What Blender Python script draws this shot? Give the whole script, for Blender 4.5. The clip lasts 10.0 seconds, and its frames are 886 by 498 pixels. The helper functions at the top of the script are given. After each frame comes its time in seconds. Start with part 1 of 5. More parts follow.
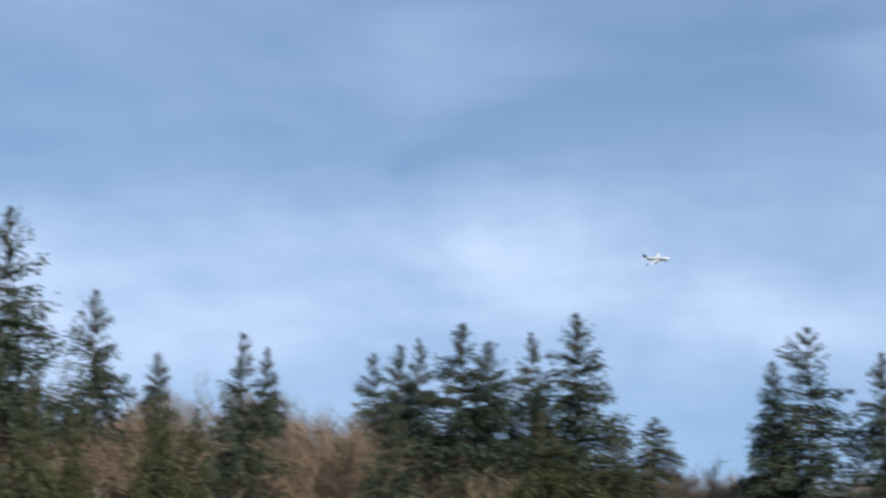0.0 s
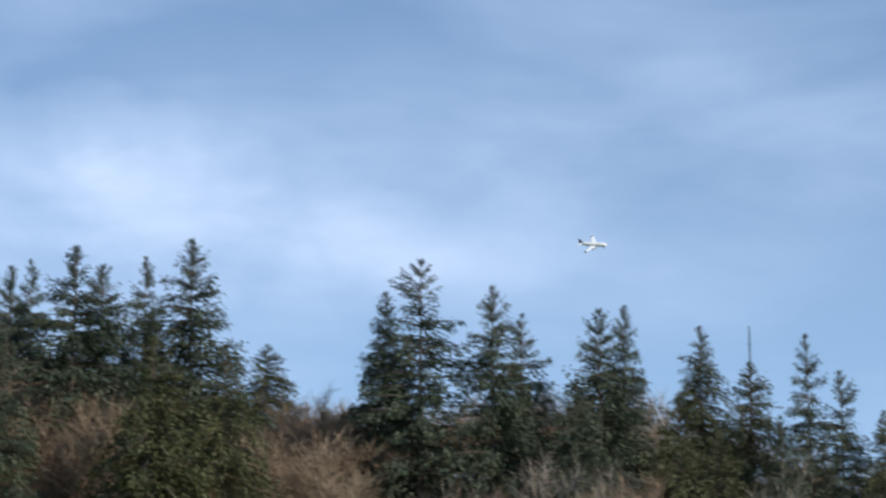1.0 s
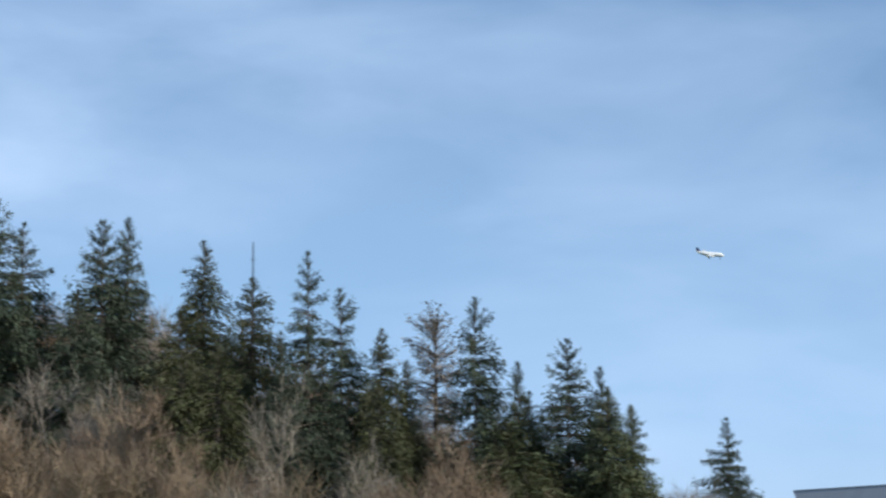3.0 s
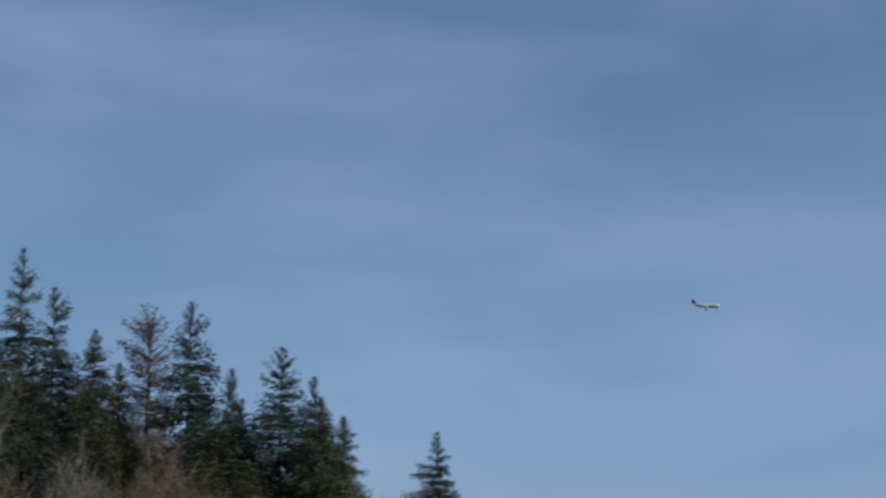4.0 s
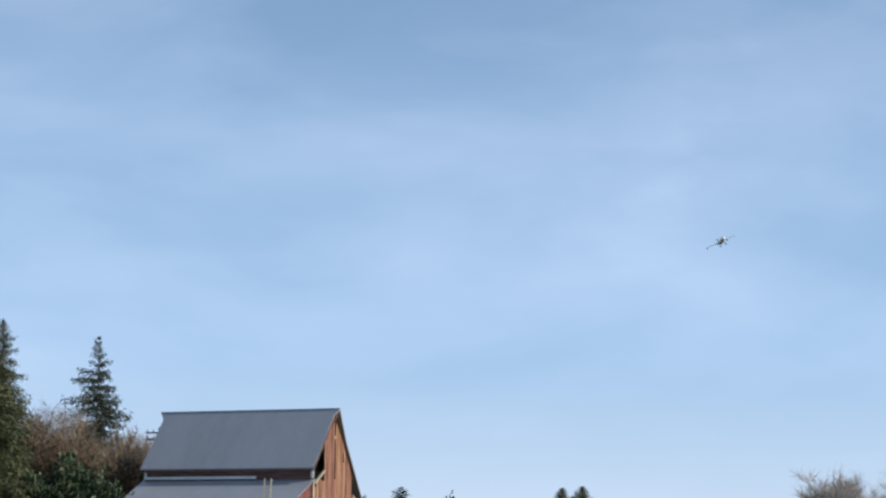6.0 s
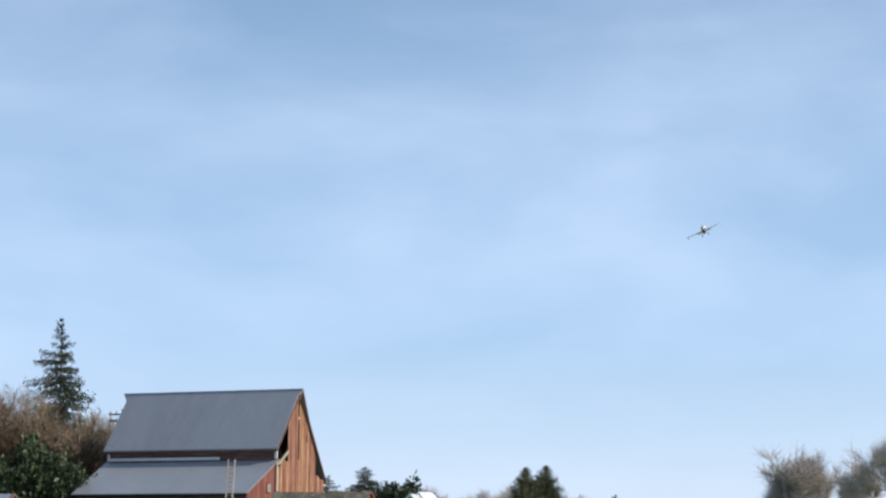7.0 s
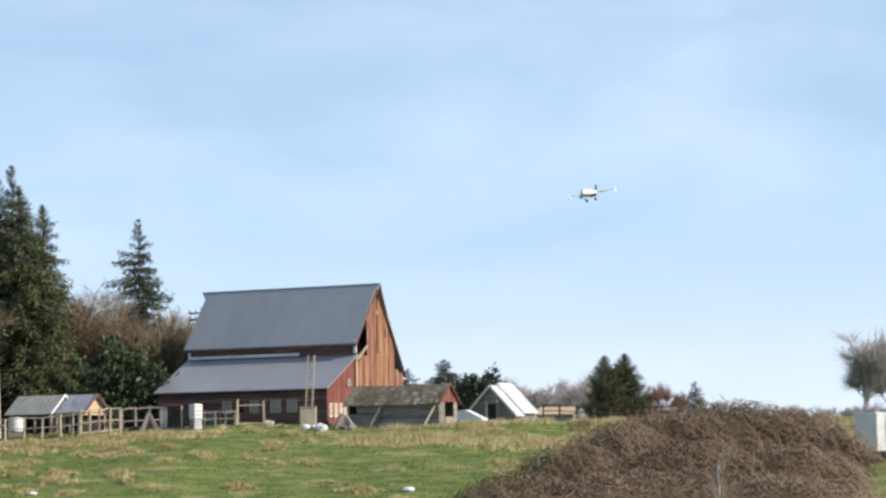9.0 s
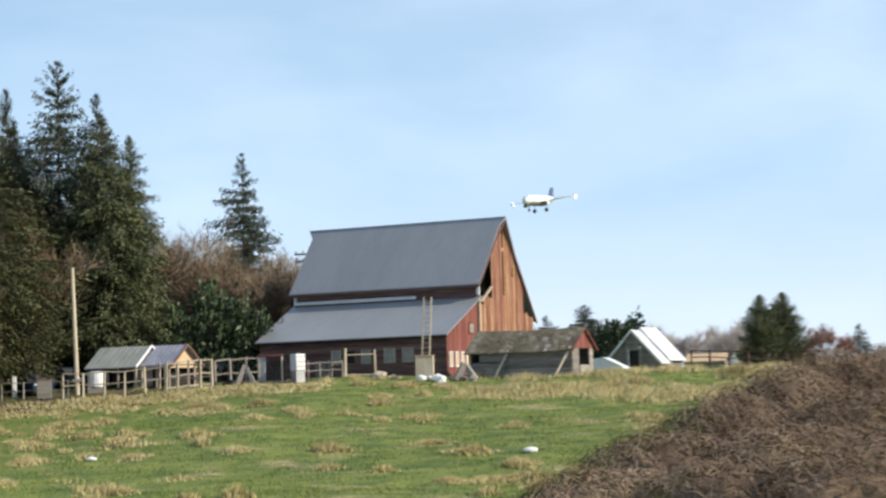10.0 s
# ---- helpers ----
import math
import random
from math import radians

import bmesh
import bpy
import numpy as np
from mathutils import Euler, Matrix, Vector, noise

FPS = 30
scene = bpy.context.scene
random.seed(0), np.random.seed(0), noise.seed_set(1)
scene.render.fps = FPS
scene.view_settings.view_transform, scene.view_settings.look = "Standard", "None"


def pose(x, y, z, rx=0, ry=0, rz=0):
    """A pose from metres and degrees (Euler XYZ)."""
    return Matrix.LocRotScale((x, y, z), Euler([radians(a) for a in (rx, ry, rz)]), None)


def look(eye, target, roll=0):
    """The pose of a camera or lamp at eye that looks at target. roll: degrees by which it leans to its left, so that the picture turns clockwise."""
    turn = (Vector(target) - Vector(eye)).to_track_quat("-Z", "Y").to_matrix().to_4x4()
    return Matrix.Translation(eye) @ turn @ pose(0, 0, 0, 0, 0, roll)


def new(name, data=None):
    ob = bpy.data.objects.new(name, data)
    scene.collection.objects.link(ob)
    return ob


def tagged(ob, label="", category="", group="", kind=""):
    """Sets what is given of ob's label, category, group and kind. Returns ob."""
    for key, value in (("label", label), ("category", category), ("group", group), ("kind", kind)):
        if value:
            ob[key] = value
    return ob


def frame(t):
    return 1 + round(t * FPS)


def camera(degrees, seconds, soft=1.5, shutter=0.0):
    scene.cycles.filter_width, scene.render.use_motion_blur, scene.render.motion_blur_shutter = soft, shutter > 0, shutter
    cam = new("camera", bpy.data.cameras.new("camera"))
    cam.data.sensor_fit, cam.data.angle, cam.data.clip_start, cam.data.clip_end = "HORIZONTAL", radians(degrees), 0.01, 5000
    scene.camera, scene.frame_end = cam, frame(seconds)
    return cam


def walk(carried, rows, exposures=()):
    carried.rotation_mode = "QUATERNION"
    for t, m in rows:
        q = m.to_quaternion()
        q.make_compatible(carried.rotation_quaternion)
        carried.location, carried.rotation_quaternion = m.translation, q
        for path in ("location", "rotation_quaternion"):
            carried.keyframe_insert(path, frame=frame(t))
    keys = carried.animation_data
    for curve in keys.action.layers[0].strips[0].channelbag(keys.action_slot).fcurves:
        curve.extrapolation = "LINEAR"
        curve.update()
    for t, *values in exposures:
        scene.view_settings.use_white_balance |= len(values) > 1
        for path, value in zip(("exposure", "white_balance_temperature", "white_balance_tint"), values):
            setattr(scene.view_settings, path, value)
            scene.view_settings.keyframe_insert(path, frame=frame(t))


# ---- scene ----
EYE = 1.6


def ray(az, el, d, eye_z=EYE):
    """The place at azimuth az (clockwise from +y), elevation el and ground distance d from the viewer."""
    a = radians(az)
    return Vector((math.sin(a) * d, math.cos(a) * d, eye_z + d * math.tan(radians(el))))


# ---- camera and its walk ----
cam = camera(22.0, 10.0, soft=2.4, shutter=0.35)

# seconds, yaw to the right, pitch, roll, metres ahead
PATH = [
    (0.0, 0.000, 14.236, 0.555, 0), (0.5, 5.892, 13.400, 0.195, 0), (1.0, 9.868, 12.450, 0.013, 0),
    (1.5, 13.390, 11.689, 0.046, 0), (2.0, 16.896, 11.044, -0.288, 0), (3.5, 25.717, 10.075, -0.126, 0),
    (4.0, 29.620, 10.472, 0.698, 0), (4.5, 32.274, 10.472, 1.218, 0), (5.0, 34.576, 9.318, 1.033, 0),
    (5.5, 36.854, 8.642, 0.849, 0), (7.0, 39.071, 7.748, 0.243, 0), (7.5, 39.398, 7.293, 0.034, 0),
    (8.0, 39.290, 6.950, -0.343, 0), (8.5, 38.546, 6.226, -0.560, 0), (9.0, 37.172, 5.050, -1.044, 0),
    (9.4, 36.210, 4.430, -1.500, 0.2),
    (9.5, 35.898, 4.323, -1.624, 2.00),
    (9.6, 35.405, 4.251, -1.639, 5.95),
    (9.7, 34.913, 4.178, -1.654, 9.90),
    (9.8, 34.420, 4.106, -1.668, 13.85),
    (9.9, 33.928, 4.033, -1.683, 17.80),
    (10.0, 33.435, 3.961, -1.698, 21.75),
]
AHEAD = radians(40.0)


def eye_at(s):
    return Vector((math.sin(AHEAD) * s, math.cos(AHEAD) * s, EYE))


# seconds, stops, kelvin, tint
EXPOSURES = [(0.0, 0.03, 6350, 11), (1.0, 0.08, 6350, 11), (1.5, 0.14, 6350, 10), (2.0, 0.40, 6450, 8), (3.3, 0.05, 6150, 8), (3.6, -0.1, 6100, 8), (3.9, -0.62, 5950, 8),
             (4.2, -0.98, 5850, 8), (4.5, -1.05, 5850, 8), (4.8, -0.7, 5950, 8), (5.1, -0.25, 6100, 9), (5.5, -0.03, 6300, 10), (7.0, 0.25, 6700, 11),
             (8.5, 0.38, 6900, 11), (9.0, 0.45, 7100, 11), (10.0, 0.48, 7150, 9)]
walk(cam, [(t, look(eye_at(s), eye_at(s) + ray(y, p, 100, 0.0), r)) for t, y, p, r, s in PATH], EXPOSURES)

# ---- sky and sun ----
SUN_AZ, SUN_EL = 138.0, 30.0
BANKS = [(-0.5, 13.4, 11.0, 3.0, 5, 0.75), (-11.0, 12.0, 11.0, 3.2, 8, 0.85), (8.5, 12.2, 11.0, 2.4, 4, 0.5), (11.0, 14.8, 12.0, 3.0, 10, 0.2),
         (19.0, 14.5, 12.0, 4.0, 12, 0.15), (44.0, 11.0, 14.0, 5.0, -14, 0.3), (27.5, 5.5, 8.0, 3.0, 0, 0.25)]


def make_sky():
    w = bpy.data.worlds.new("sky")
    scene.world = w
    w.use_nodes = True
    n, l = w.node_tree.nodes, w.node_tree.links
    n.clear()
    out, bg = n.new("ShaderNodeOutputWorld"), n.new("ShaderNodeBackground")
    sky = n.new("ShaderNodeTexSky")
    sky.sky_type, sky.sun_disc = "NISHITA", False
    sky.sun_elevation, sky.sun_rotation = radians(SUN_EL), radians(SUN_AZ)
    sky.air_density, sky.dust_density, sky.ozone_density = 1.0, 0.3, 3.5
    co, mp = n.new("ShaderNodeTexCoord"), n.new("ShaderNodeMapping")
    mp.inputs["Scale"].default_value = (3.0, 3.0, 9.0)
    mp.inputs["Rotation"].default_value = (radians(6), radians(14), 0.0)
    cl = n.new("ShaderNodeTexNoise")
    cl.inputs["Scale"].default_value, cl.inputs["Detail"].default_value = 1.9, 5.0
    cl.inputs["Roughness"].default_value, cl.inputs["Distortion"].default_value = 0.48, 0.25
    ramp = n.new("ShaderNodeValToRGB")
    ramp.color_ramp.elements[0].position, ramp.color_ramp.elements[1].position = 0.42, 0.70
    ramp.color_ramp.elements[1].color = (0.30, 0.30, 0.30, 1)
    mix = n.new("ShaderNodeMix")
    mix.data_type = "RGBA"
    mix.inputs["B"].default_value = (6.2, 7.7, 10.2, 1)
    sep, haze, hmix = n.new("ShaderNodeSeparateXYZ"), n.new("ShaderNodeMapRange"), n.new("ShaderNodeMix")
    hmix.data_type = "RGBA"
    haze.inputs["From Min"].default_value, haze.inputs["From Max"].default_value = 0.0, 0.24
    haze.inputs["To Min"].default_value, haze.inputs["To Max"].default_value = 0.95, 0.28
    low, lmix = n.new("ShaderNodeMapRange"), n.new("ShaderNodeMix")
    lmix.data_type = "RGBA"
    low.inputs["From Min"].default_value, low.inputs["From Max"].default_value = 0.01, 0.10
    low.inputs["To Min"].default_value, low.inputs["To Max"].default_value = 1.0, 0.0
    lmix.inputs["A"].default_value, lmix.inputs["B"].default_value = (3.7, 5.75, 8.9, 1), (6.0, 7.3, 9.1, 1)
    l.new(sep.outputs["Z"], low.inputs["Value"])
    l.new(low.outputs["Result"], lmix.inputs["Factor"])
    l.new(lmix.outputs["Result"], hmix.inputs["B"])
    l.new(co.outputs["Generated"], sep.inputs["Vector"])
    l.new(sep.outputs["Z"], haze.inputs["Value"])
    l.new(haze.outputs["Result"], hmix.inputs["Factor"])
    l.new(sky.outputs["Color"], hmix.inputs["A"])
    l.new(hmix.outputs["Result"], mix.inputs["A"])
    l.new(co.outputs["Generated"], mp.inputs["Vector"])
    l.new(mp.outputs["Vector"], cl.inputs["Vector"])
    l.new(cl.outputs["Fac"], ramp.inputs["Fac"])
    # banks of thin cloud: azimuth, elevation, half width, half height (degrees), tilt, weight
    last = None
    wob, wmix = n.new("ShaderNodeTexNoise"), n.new("ShaderNodeMix")
    wob.inputs["Scale"].default_value, wob.inputs["Detail"].default_value = 9.0, 4.0
    wmix.data_type, wmix.blend_type = "RGBA", "LINEAR_LIGHT"
    wmix.inputs["Factor"].default_value = 0.05
    l.new(co.outputs["Generated"], wmix.inputs["A"])
    l.new(co.outputs["Generated"], wob.inputs["Vector"])
    l.new(wob.outputs["Color"], wmix.inputs["B"])
    for az, el, wide, high, tilt, weight in BANKS:
        b = n.new("ShaderNodeMapping")
        b.vector_type = "TEXTURE"
        b.inputs["Location"].default_value = ray(az, el, 1.0, 0.0).normalized()
        b.inputs["Rotation"].default_value = (0, radians(tilt), radians(-az))
        b.inputs["Scale"].default_value = (radians(wide), 0.5, radians(high))
        g, mul, add = n.new("ShaderNodeTexGradient"), n.new("ShaderNodeMath"), n.new("ShaderNodeMath")
        g.gradient_type = "SPHERICAL"
        mul.operation, add.operation = "MULTIPLY", "ADD"
        mul.inputs[1].default_value = weight
        add.inputs[1].default_value = 0.0
        l.new(wmix.outputs["Result"], b.inputs["Vector"])
        l.new(b.outputs["Vector"], g.inputs["Vector"])
        l.new(g.outputs["Fac"], mul.inputs[0])
        l.new(mul.outputs["Value"], add.inputs[0])
        if last is not None:
            l.new(last, add.inputs[1])
        last = add.outputs["Value"]
    streak, smap, sr, smul, total = (n.new("ShaderNodeTexNoise"), n.new("ShaderNodeMapping"), n.new("ShaderNodeMapRange"), n.new("ShaderNodeMath"), n.new("ShaderNodeMath"))
    smap.inputs["Scale"].default_value, smap.inputs["Rotation"].default_value = (5.0, 5.0, 14.0), (0, radians(9), 0)
    streak.inputs["Scale"].default_value, streak.inputs["Detail"].default_value, streak.inputs["Roughness"].default_value = 1.6, 6.0, 0.55
    sr.inputs["From Min"].default_value, sr.inputs["From Max"].default_value = 0.36, 0.64
    sr.inputs["To Min"].default_value, sr.inputs["To Max"].default_value = 0.45, 1.2
    smul.operation, total.operation = "MULTIPLY", "ADD"
    l.new(co.outputs["Generated"], smap.inputs["Vector"])
    l.new(smap.outputs["Vector"], streak.inputs["Vector"])
    l.new(streak.outputs["Fac"], sr.inputs["Value"])
    l.new(sr.outputs["Result"], smul.inputs[0])
    l.new(last, smul.inputs[1])
    l.new(smul.outputs["Value"], total.inputs[0])
    l.new(ramp.outputs["Color"], total.inputs[1])
    l.new(total.outputs["Value"], mix.inputs["Factor"])
    l.new(mix.outputs["Result"], bg.inputs["Color"])
    bg.inputs["Strength"].default_value = 0.10
    l.new(bg.outputs["Background"], out.inputs["Surface"])


make_sky()
sun_data = bpy.data.lights.new("sun", "SUN")
sun_data.energy, sun_data.angle, sun_data.color = 4.0, radians(0.6), (1.0, 0.93, 0.82)
sun = new("sun", sun_data)
sun.matrix_world = look(ray(SUN_AZ, SUN_EL, 100, 0.0), (0, 0, 0))


# ---- materials ----
def material(name, colours, scale=1.0, rough=0.8, metal=0.0, bump=0.0, stretch=(1, 1, 1), per="", spread=0.0, detail=6.0, fine=0.0):
    """A noise-coloured surface. colours: two to four colours over the noise; per: 'object' or 'island' varies value and hue piece by piece."""
    m = bpy.data.materials.new(name)
    m.use_nodes = True
    n, l = m.node_tree.nodes, m.node_tree.links
    b = n["Principled BSDF"]
    b.inputs["Roughness"].default_value, b.inputs["Metallic"].default_value = rough, metal
    co, mp, nz, ramp = n.new("ShaderNodeTexCoord"), n.new("ShaderNodeMapping"), n.new("ShaderNodeTexNoise"), n.new("ShaderNodeValToRGB")
    mp.inputs["Scale"].default_value = stretch
    nz.inputs["Scale"].default_value, nz.inputs["Detail"].default_value, nz.inputs["Roughness"].default_value = scale, detail, 0.62
    l.new(co.outputs["Object"], mp.inputs["Vector"])
    l.new(mp.outputs["Vector"], nz.inputs["Vector"])
    l.new(nz.outputs["Fac"], ramp.inputs["Fac"])
    e = ramp.color_ramp.elements
    e[0].position, e[1].position = 0.3, 0.7
    e[0].color, e[1].color = (*colours[0], 1), (*colours[-1], 1)
    for i, c in enumerate(colours[1:-1]):
        e.new(0.3 + 0.4 * (i + 1) / (len(colours) - 1)).color = (*c, 1)
    last = ramp.outputs["Color"]
    if fine:
        nf, mf = n.new("ShaderNodeTexNoise"), n.new("ShaderNodeMix")
        nf.inputs["Scale"].default_value, nf.inputs["Detail"].default_value = scale * 9, 4
        l.new(mp.outputs["Vector"], nf.inputs["Vector"])
        mf.data_type, mf.blend_type = "RGBA", "OVERLAY"
        mf.inputs["Factor"].default_value = fine
        l.new(last, mf.inputs["A"])
        l.new(nf.outputs["Fac"], mf.inputs["B"])
        last = mf.outputs["Result"]
    if per:
        src = n.new("ShaderNodeObjectInfo").outputs["Random"] if per == "object" else n.new("ShaderNodeNewGeometry").outputs["Random Per Island"]
        hs, mr, mr2 = n.new("ShaderNodeHueSaturation"), n.new("ShaderNodeMapRange"), n.new("ShaderNodeMapRange")
        mr.inputs["To Min"].default_value, mr.inputs["To Max"].default_value = 1 - spread, 1 + spread
        mr2.inputs["To Min"].default_value, mr2.inputs["To Max"].default_value = 0.5 - spread * 0.05, 0.5 + spread * 0.05
        l.new(src, mr.inputs["Value"])
        l.new(src, mr2.inputs["Value"])
        l.new(mr.outputs["Result"], hs.inputs["Value"])
        l.new(mr2.outputs["Result"], hs.inputs["Hue"])
        l.new(last, hs.inputs["Color"])
        last = hs.outputs["Color"]
    l.new(last, b.inputs["Base Color"])
    if bump:
        bp = n.new("ShaderNodeBump")
        bp.inputs["Strength"].default_value = bump
        bp.inputs["Distance"].default_value = 0.05
        l.new(nz.outputs["Fac"], bp.inputs["Height"])
        l.new(bp.outputs["Normal"], b.inputs["Normal"])
    return m


FIR = material("fir_needles", [(0.026, 0.039, 0.024), (0.05, 0.067, 0.036), (0.078, 0.093, 0.05)], 0.35, 0.7, per="island", spread=0.35)
FIR_BLUE = material("blue_fir_needles", [(0.029, 0.043, 0.026), (0.053, 0.071, 0.039), (0.082, 0.098, 0.055)], 0.35, 0.7, per="island", spread=0.35)
CEDAR = material("cedar_foliage", [(0.037, 0.047, 0.015), (0.07, 0.076, 0.025), (0.104, 0.102, 0.037)], 0.4, 0.7, per="island", spread=0.35)
YEW = material("dark_hedge_foliage", [(0.057, 0.07, 0.033), (0.103, 0.12, 0.052), (0.169, 0.172, 0.07)], 0.5, 0.7, per="island", spread=0.3)
BROADLEAF = material("evergreen_leaves", [(0.026, 0.044, 0.020), (0.052, 0.080, 0.034), (0.085, 0.115, 0.050)], 0.5, 0.6, per="island", spread=0.35)
BARK = material("bark", [(0.055, 0.042, 0.033), (0.11, 0.088, 0.07), (0.15, 0.125, 0.10)], 2.0, 0.9, bump=0.5, stretch=(1, 1, 0.25))
ALDERBARK = material("grey_alder_bark", [(0.13, 0.105, 0.08), (0.20, 0.165, 0.13), (0.27, 0.235, 0.195)], 2.0, 0.9, bump=0.5, stretch=(1, 1, 0.25))
TWIG = material("bare_twigs", [(0.155, 0.108, 0.068), (0.235, 0.172, 0.113), (0.32, 0.245, 0.17)], 0.25, 0.9, per="island", spread=0.3)
TWIG_RED = material("reddish_twigs", [(0.20, 0.09, 0.075), (0.30, 0.15, 0.125), (0.36, 0.20, 0.17)], 0.3, 0.9, per="island", spread=0.3)
TWIG_WARM = material("russet_twigs", [(0.18, 0.118, 0.075), (0.265, 0.185, 0.122), (0.34, 0.255, 0.178)], 0.25, 0.9, per="island", spread=0.3)
TWIG_PALE = material("pale_twigs", [(0.19, 0.155, 0.12), (0.265, 0.222, 0.175), (0.34, 0.296, 0.24)], 0.3, 0.9, per="island", spread=0.25)
CANE = material("bramble_canes", [(0.14, 0.088, 0.057), (0.23, 0.155, 0.104), (0.37, 0.265, 0.185)], 0.3, 0.85, per="island", spread=0.35)
DRYLEAF = material("withered_bramble_leaves", [(0.10, 0.088, 0.042), (0.19, 0.140, 0.080), (0.32, 0.215, 0.14)], 0.22, 0.8, per="island", spread=0.35)
GRASS = material("grass_blades", [(0.068, 0.118, 0.018), (0.145, 0.192, 0.032), (0.25, 0.27, 0.065)], 0.16, 0.7, per="island", spread=0.35)
STRAW = material("dry_grass", [(0.36, 0.30, 0.135), (0.49, 0.41, 0.205), (0.60, 0.52, 0.30)], 0.4, 0.8, per="island", spread=0.3)
ROOF = material("grey_metal_roof", [(0.325, 0.325, 0.332), (0.35, 0.35, 0.357), (0.375, 0.375, 0.382)], 0.35, 0.45, metal=0.25, stretch=(1, 0.3, 0.3), fine=0.1)
ROOF_LOW = material("lower_grey_metal_roof", [(0.30, 0.31, 0.325), (0.33, 0.34, 0.355), (0.36, 0.37, 0.385)], 0.35, 0.4, metal=0.25, stretch=(1, 0.3, 0.3), fine=0.1)
PLANK = material("weathered_orange_boards", [(0.16, 0.060, 0.038), (0.26, 0.115, 0.068), (0.40, 0.245, 0.155)], 0.9, 0.85, bump=0.3, stretch=(3, 3, 0.35), per="object", spread=0.42, fine=0.5)
REDWOOD = material("faded_red_boards", [(0.13, 0.036, 0.030), (0.20, 0.060, 0.045), (0.27, 0.115, 0.09)], 0.9, 0.85, bump=0.3, stretch=(3, 3, 0.35), per="object", spread=0.25, fine=0.4)
DARKWOOD = material("dark_weathered_boards", [(0.10, 0.055, 0.048), (0.16, 0.086, 0.074), (0.22, 0.14, 0.118)], 0.9, 0.9, bump=0.3, stretch=(0.5, 0.5, 4), per="object", spread=0.25, fine=0.4)
GREYWOOD = material("grey_weathered_boards", [(0.16, 0.14, 0.12), (0.24, 0.215, 0.19), (0.33, 0.30, 0.27)], 1.2, 0.9, bump=0.3, stretch=(0.5, 0.5, 4), per="object", spread=0.25, fine=0.4)
TIMBER = material("bare_timber", [(0.34, 0.28, 0.20), (0.44, 0.37, 0.28), (0.52, 0.46, 0.37)], 2.0, 0.85, bump=0.2, stretch=(3, 3, 0.4), per="object", spread=0.2)
PLY = material("tan_plywood", [(0.45, 0.31, 0.18), (0.54, 0.39, 0.24), (0.60, 0.46, 0.30)], 1.5, 0.8)
MOSS = material("mossy_shingles", [(0.075, 0.062, 0.042), (0.14, 0.115, 0.075), (0.25, 0.225, 0.17)], 1.1, 0.95, bump=0.6, fine=0.6)
WHITE = material("white_paint", [(0.62, 0.62, 0.61), (0.74, 0.74, 0.73), (0.80, 0.80, 0.79)], 1.0, 0.6)
WHITEROOF = material("white_metal_roof", [(0.66, 0.69, 0.74), (0.76, 0.78, 0.82), (0.82, 0.84, 0.86)], 0.8, 0.4)
GREENROOF = material("pale_green_grey_roof", [(0.25, 0.265, 0.24), (0.31, 0.325, 0.295), (0.37, 0.38, 0.345)], 0.8, 0.6, fine=0.3)
BLUEROOF = material("blue_grey_roof", [(0.22, 0.23, 0.29), (0.29, 0.30, 0.36), (0.36, 0.365, 0.42)], 0.8, 0.5, fine=0.3)
TEALROOF = material("teal_blue_metal_roof", [(0.05, 0.095, 0.15), (0.075, 0.13, 0.19), (0.10, 0.16, 0.22)], 0.8, 0.4, fine=0.3)
# pale grey twigs, lightened further to paint distance haze on far trees
TWIG_FAR = material("pale_and_hazed_twigs", [(0.38, 0.335, 0.30), (0.48, 0.43, 0.395), (0.58, 0.53, 0.49)], 0.3, 0.9, per="island", spread=0.2)
# near-black paint, also the painted shade of interiors seen through openings
BLACK = material("black_and_painted_shade", [(0.012, 0.011, 0.010), (0.02, 0.018, 0.016), (0.03, 0.027, 0.024)], 1.0, 0.95)
GLASS = material("dusty_window_pane", [(0.24, 0.235, 0.225), (0.32, 0.31, 0.295), (0.40, 0.385, 0.365)], 1.5, 0.25)
METAL = material("dull_metal", [(0.30, 0.30, 0.30), (0.40, 0.40, 0.40), (0.48, 0.48, 0.48)], 2.0, 0.5, metal=0.6)
PLANE_WHITE = material("glossy_white_skin", [(0.80, 0.80, 0.80), (0.84, 0.84, 0.84)], 2.0, 0.25)
PLANE_BLUE = material("dark_blue_skin", [(0.06, 0.08, 0.17), (0.08, 0.10, 0.20)], 2.0, 0.3)
PLANE_GREY = material("grey_underside_skin", [(0.20, 0.21, 0.23), (0.26, 0.27, 0.29)], 2.0, 0.35)
RUBBER = material("black_rubber", [(0.015, 0.015, 0.015), (0.03, 0.03, 0.03)], 3.0, 0.8)
CARPAINT = material("dark_blue_car_paint", [(0.02, 0.05, 0.10), (0.03, 0.07, 0.14)], 1.0, 0.2)
WIRE = material("cable", [(0.02, 0.02, 0.02), (0.03, 0.03, 0.03)], 1.0, 0.6)


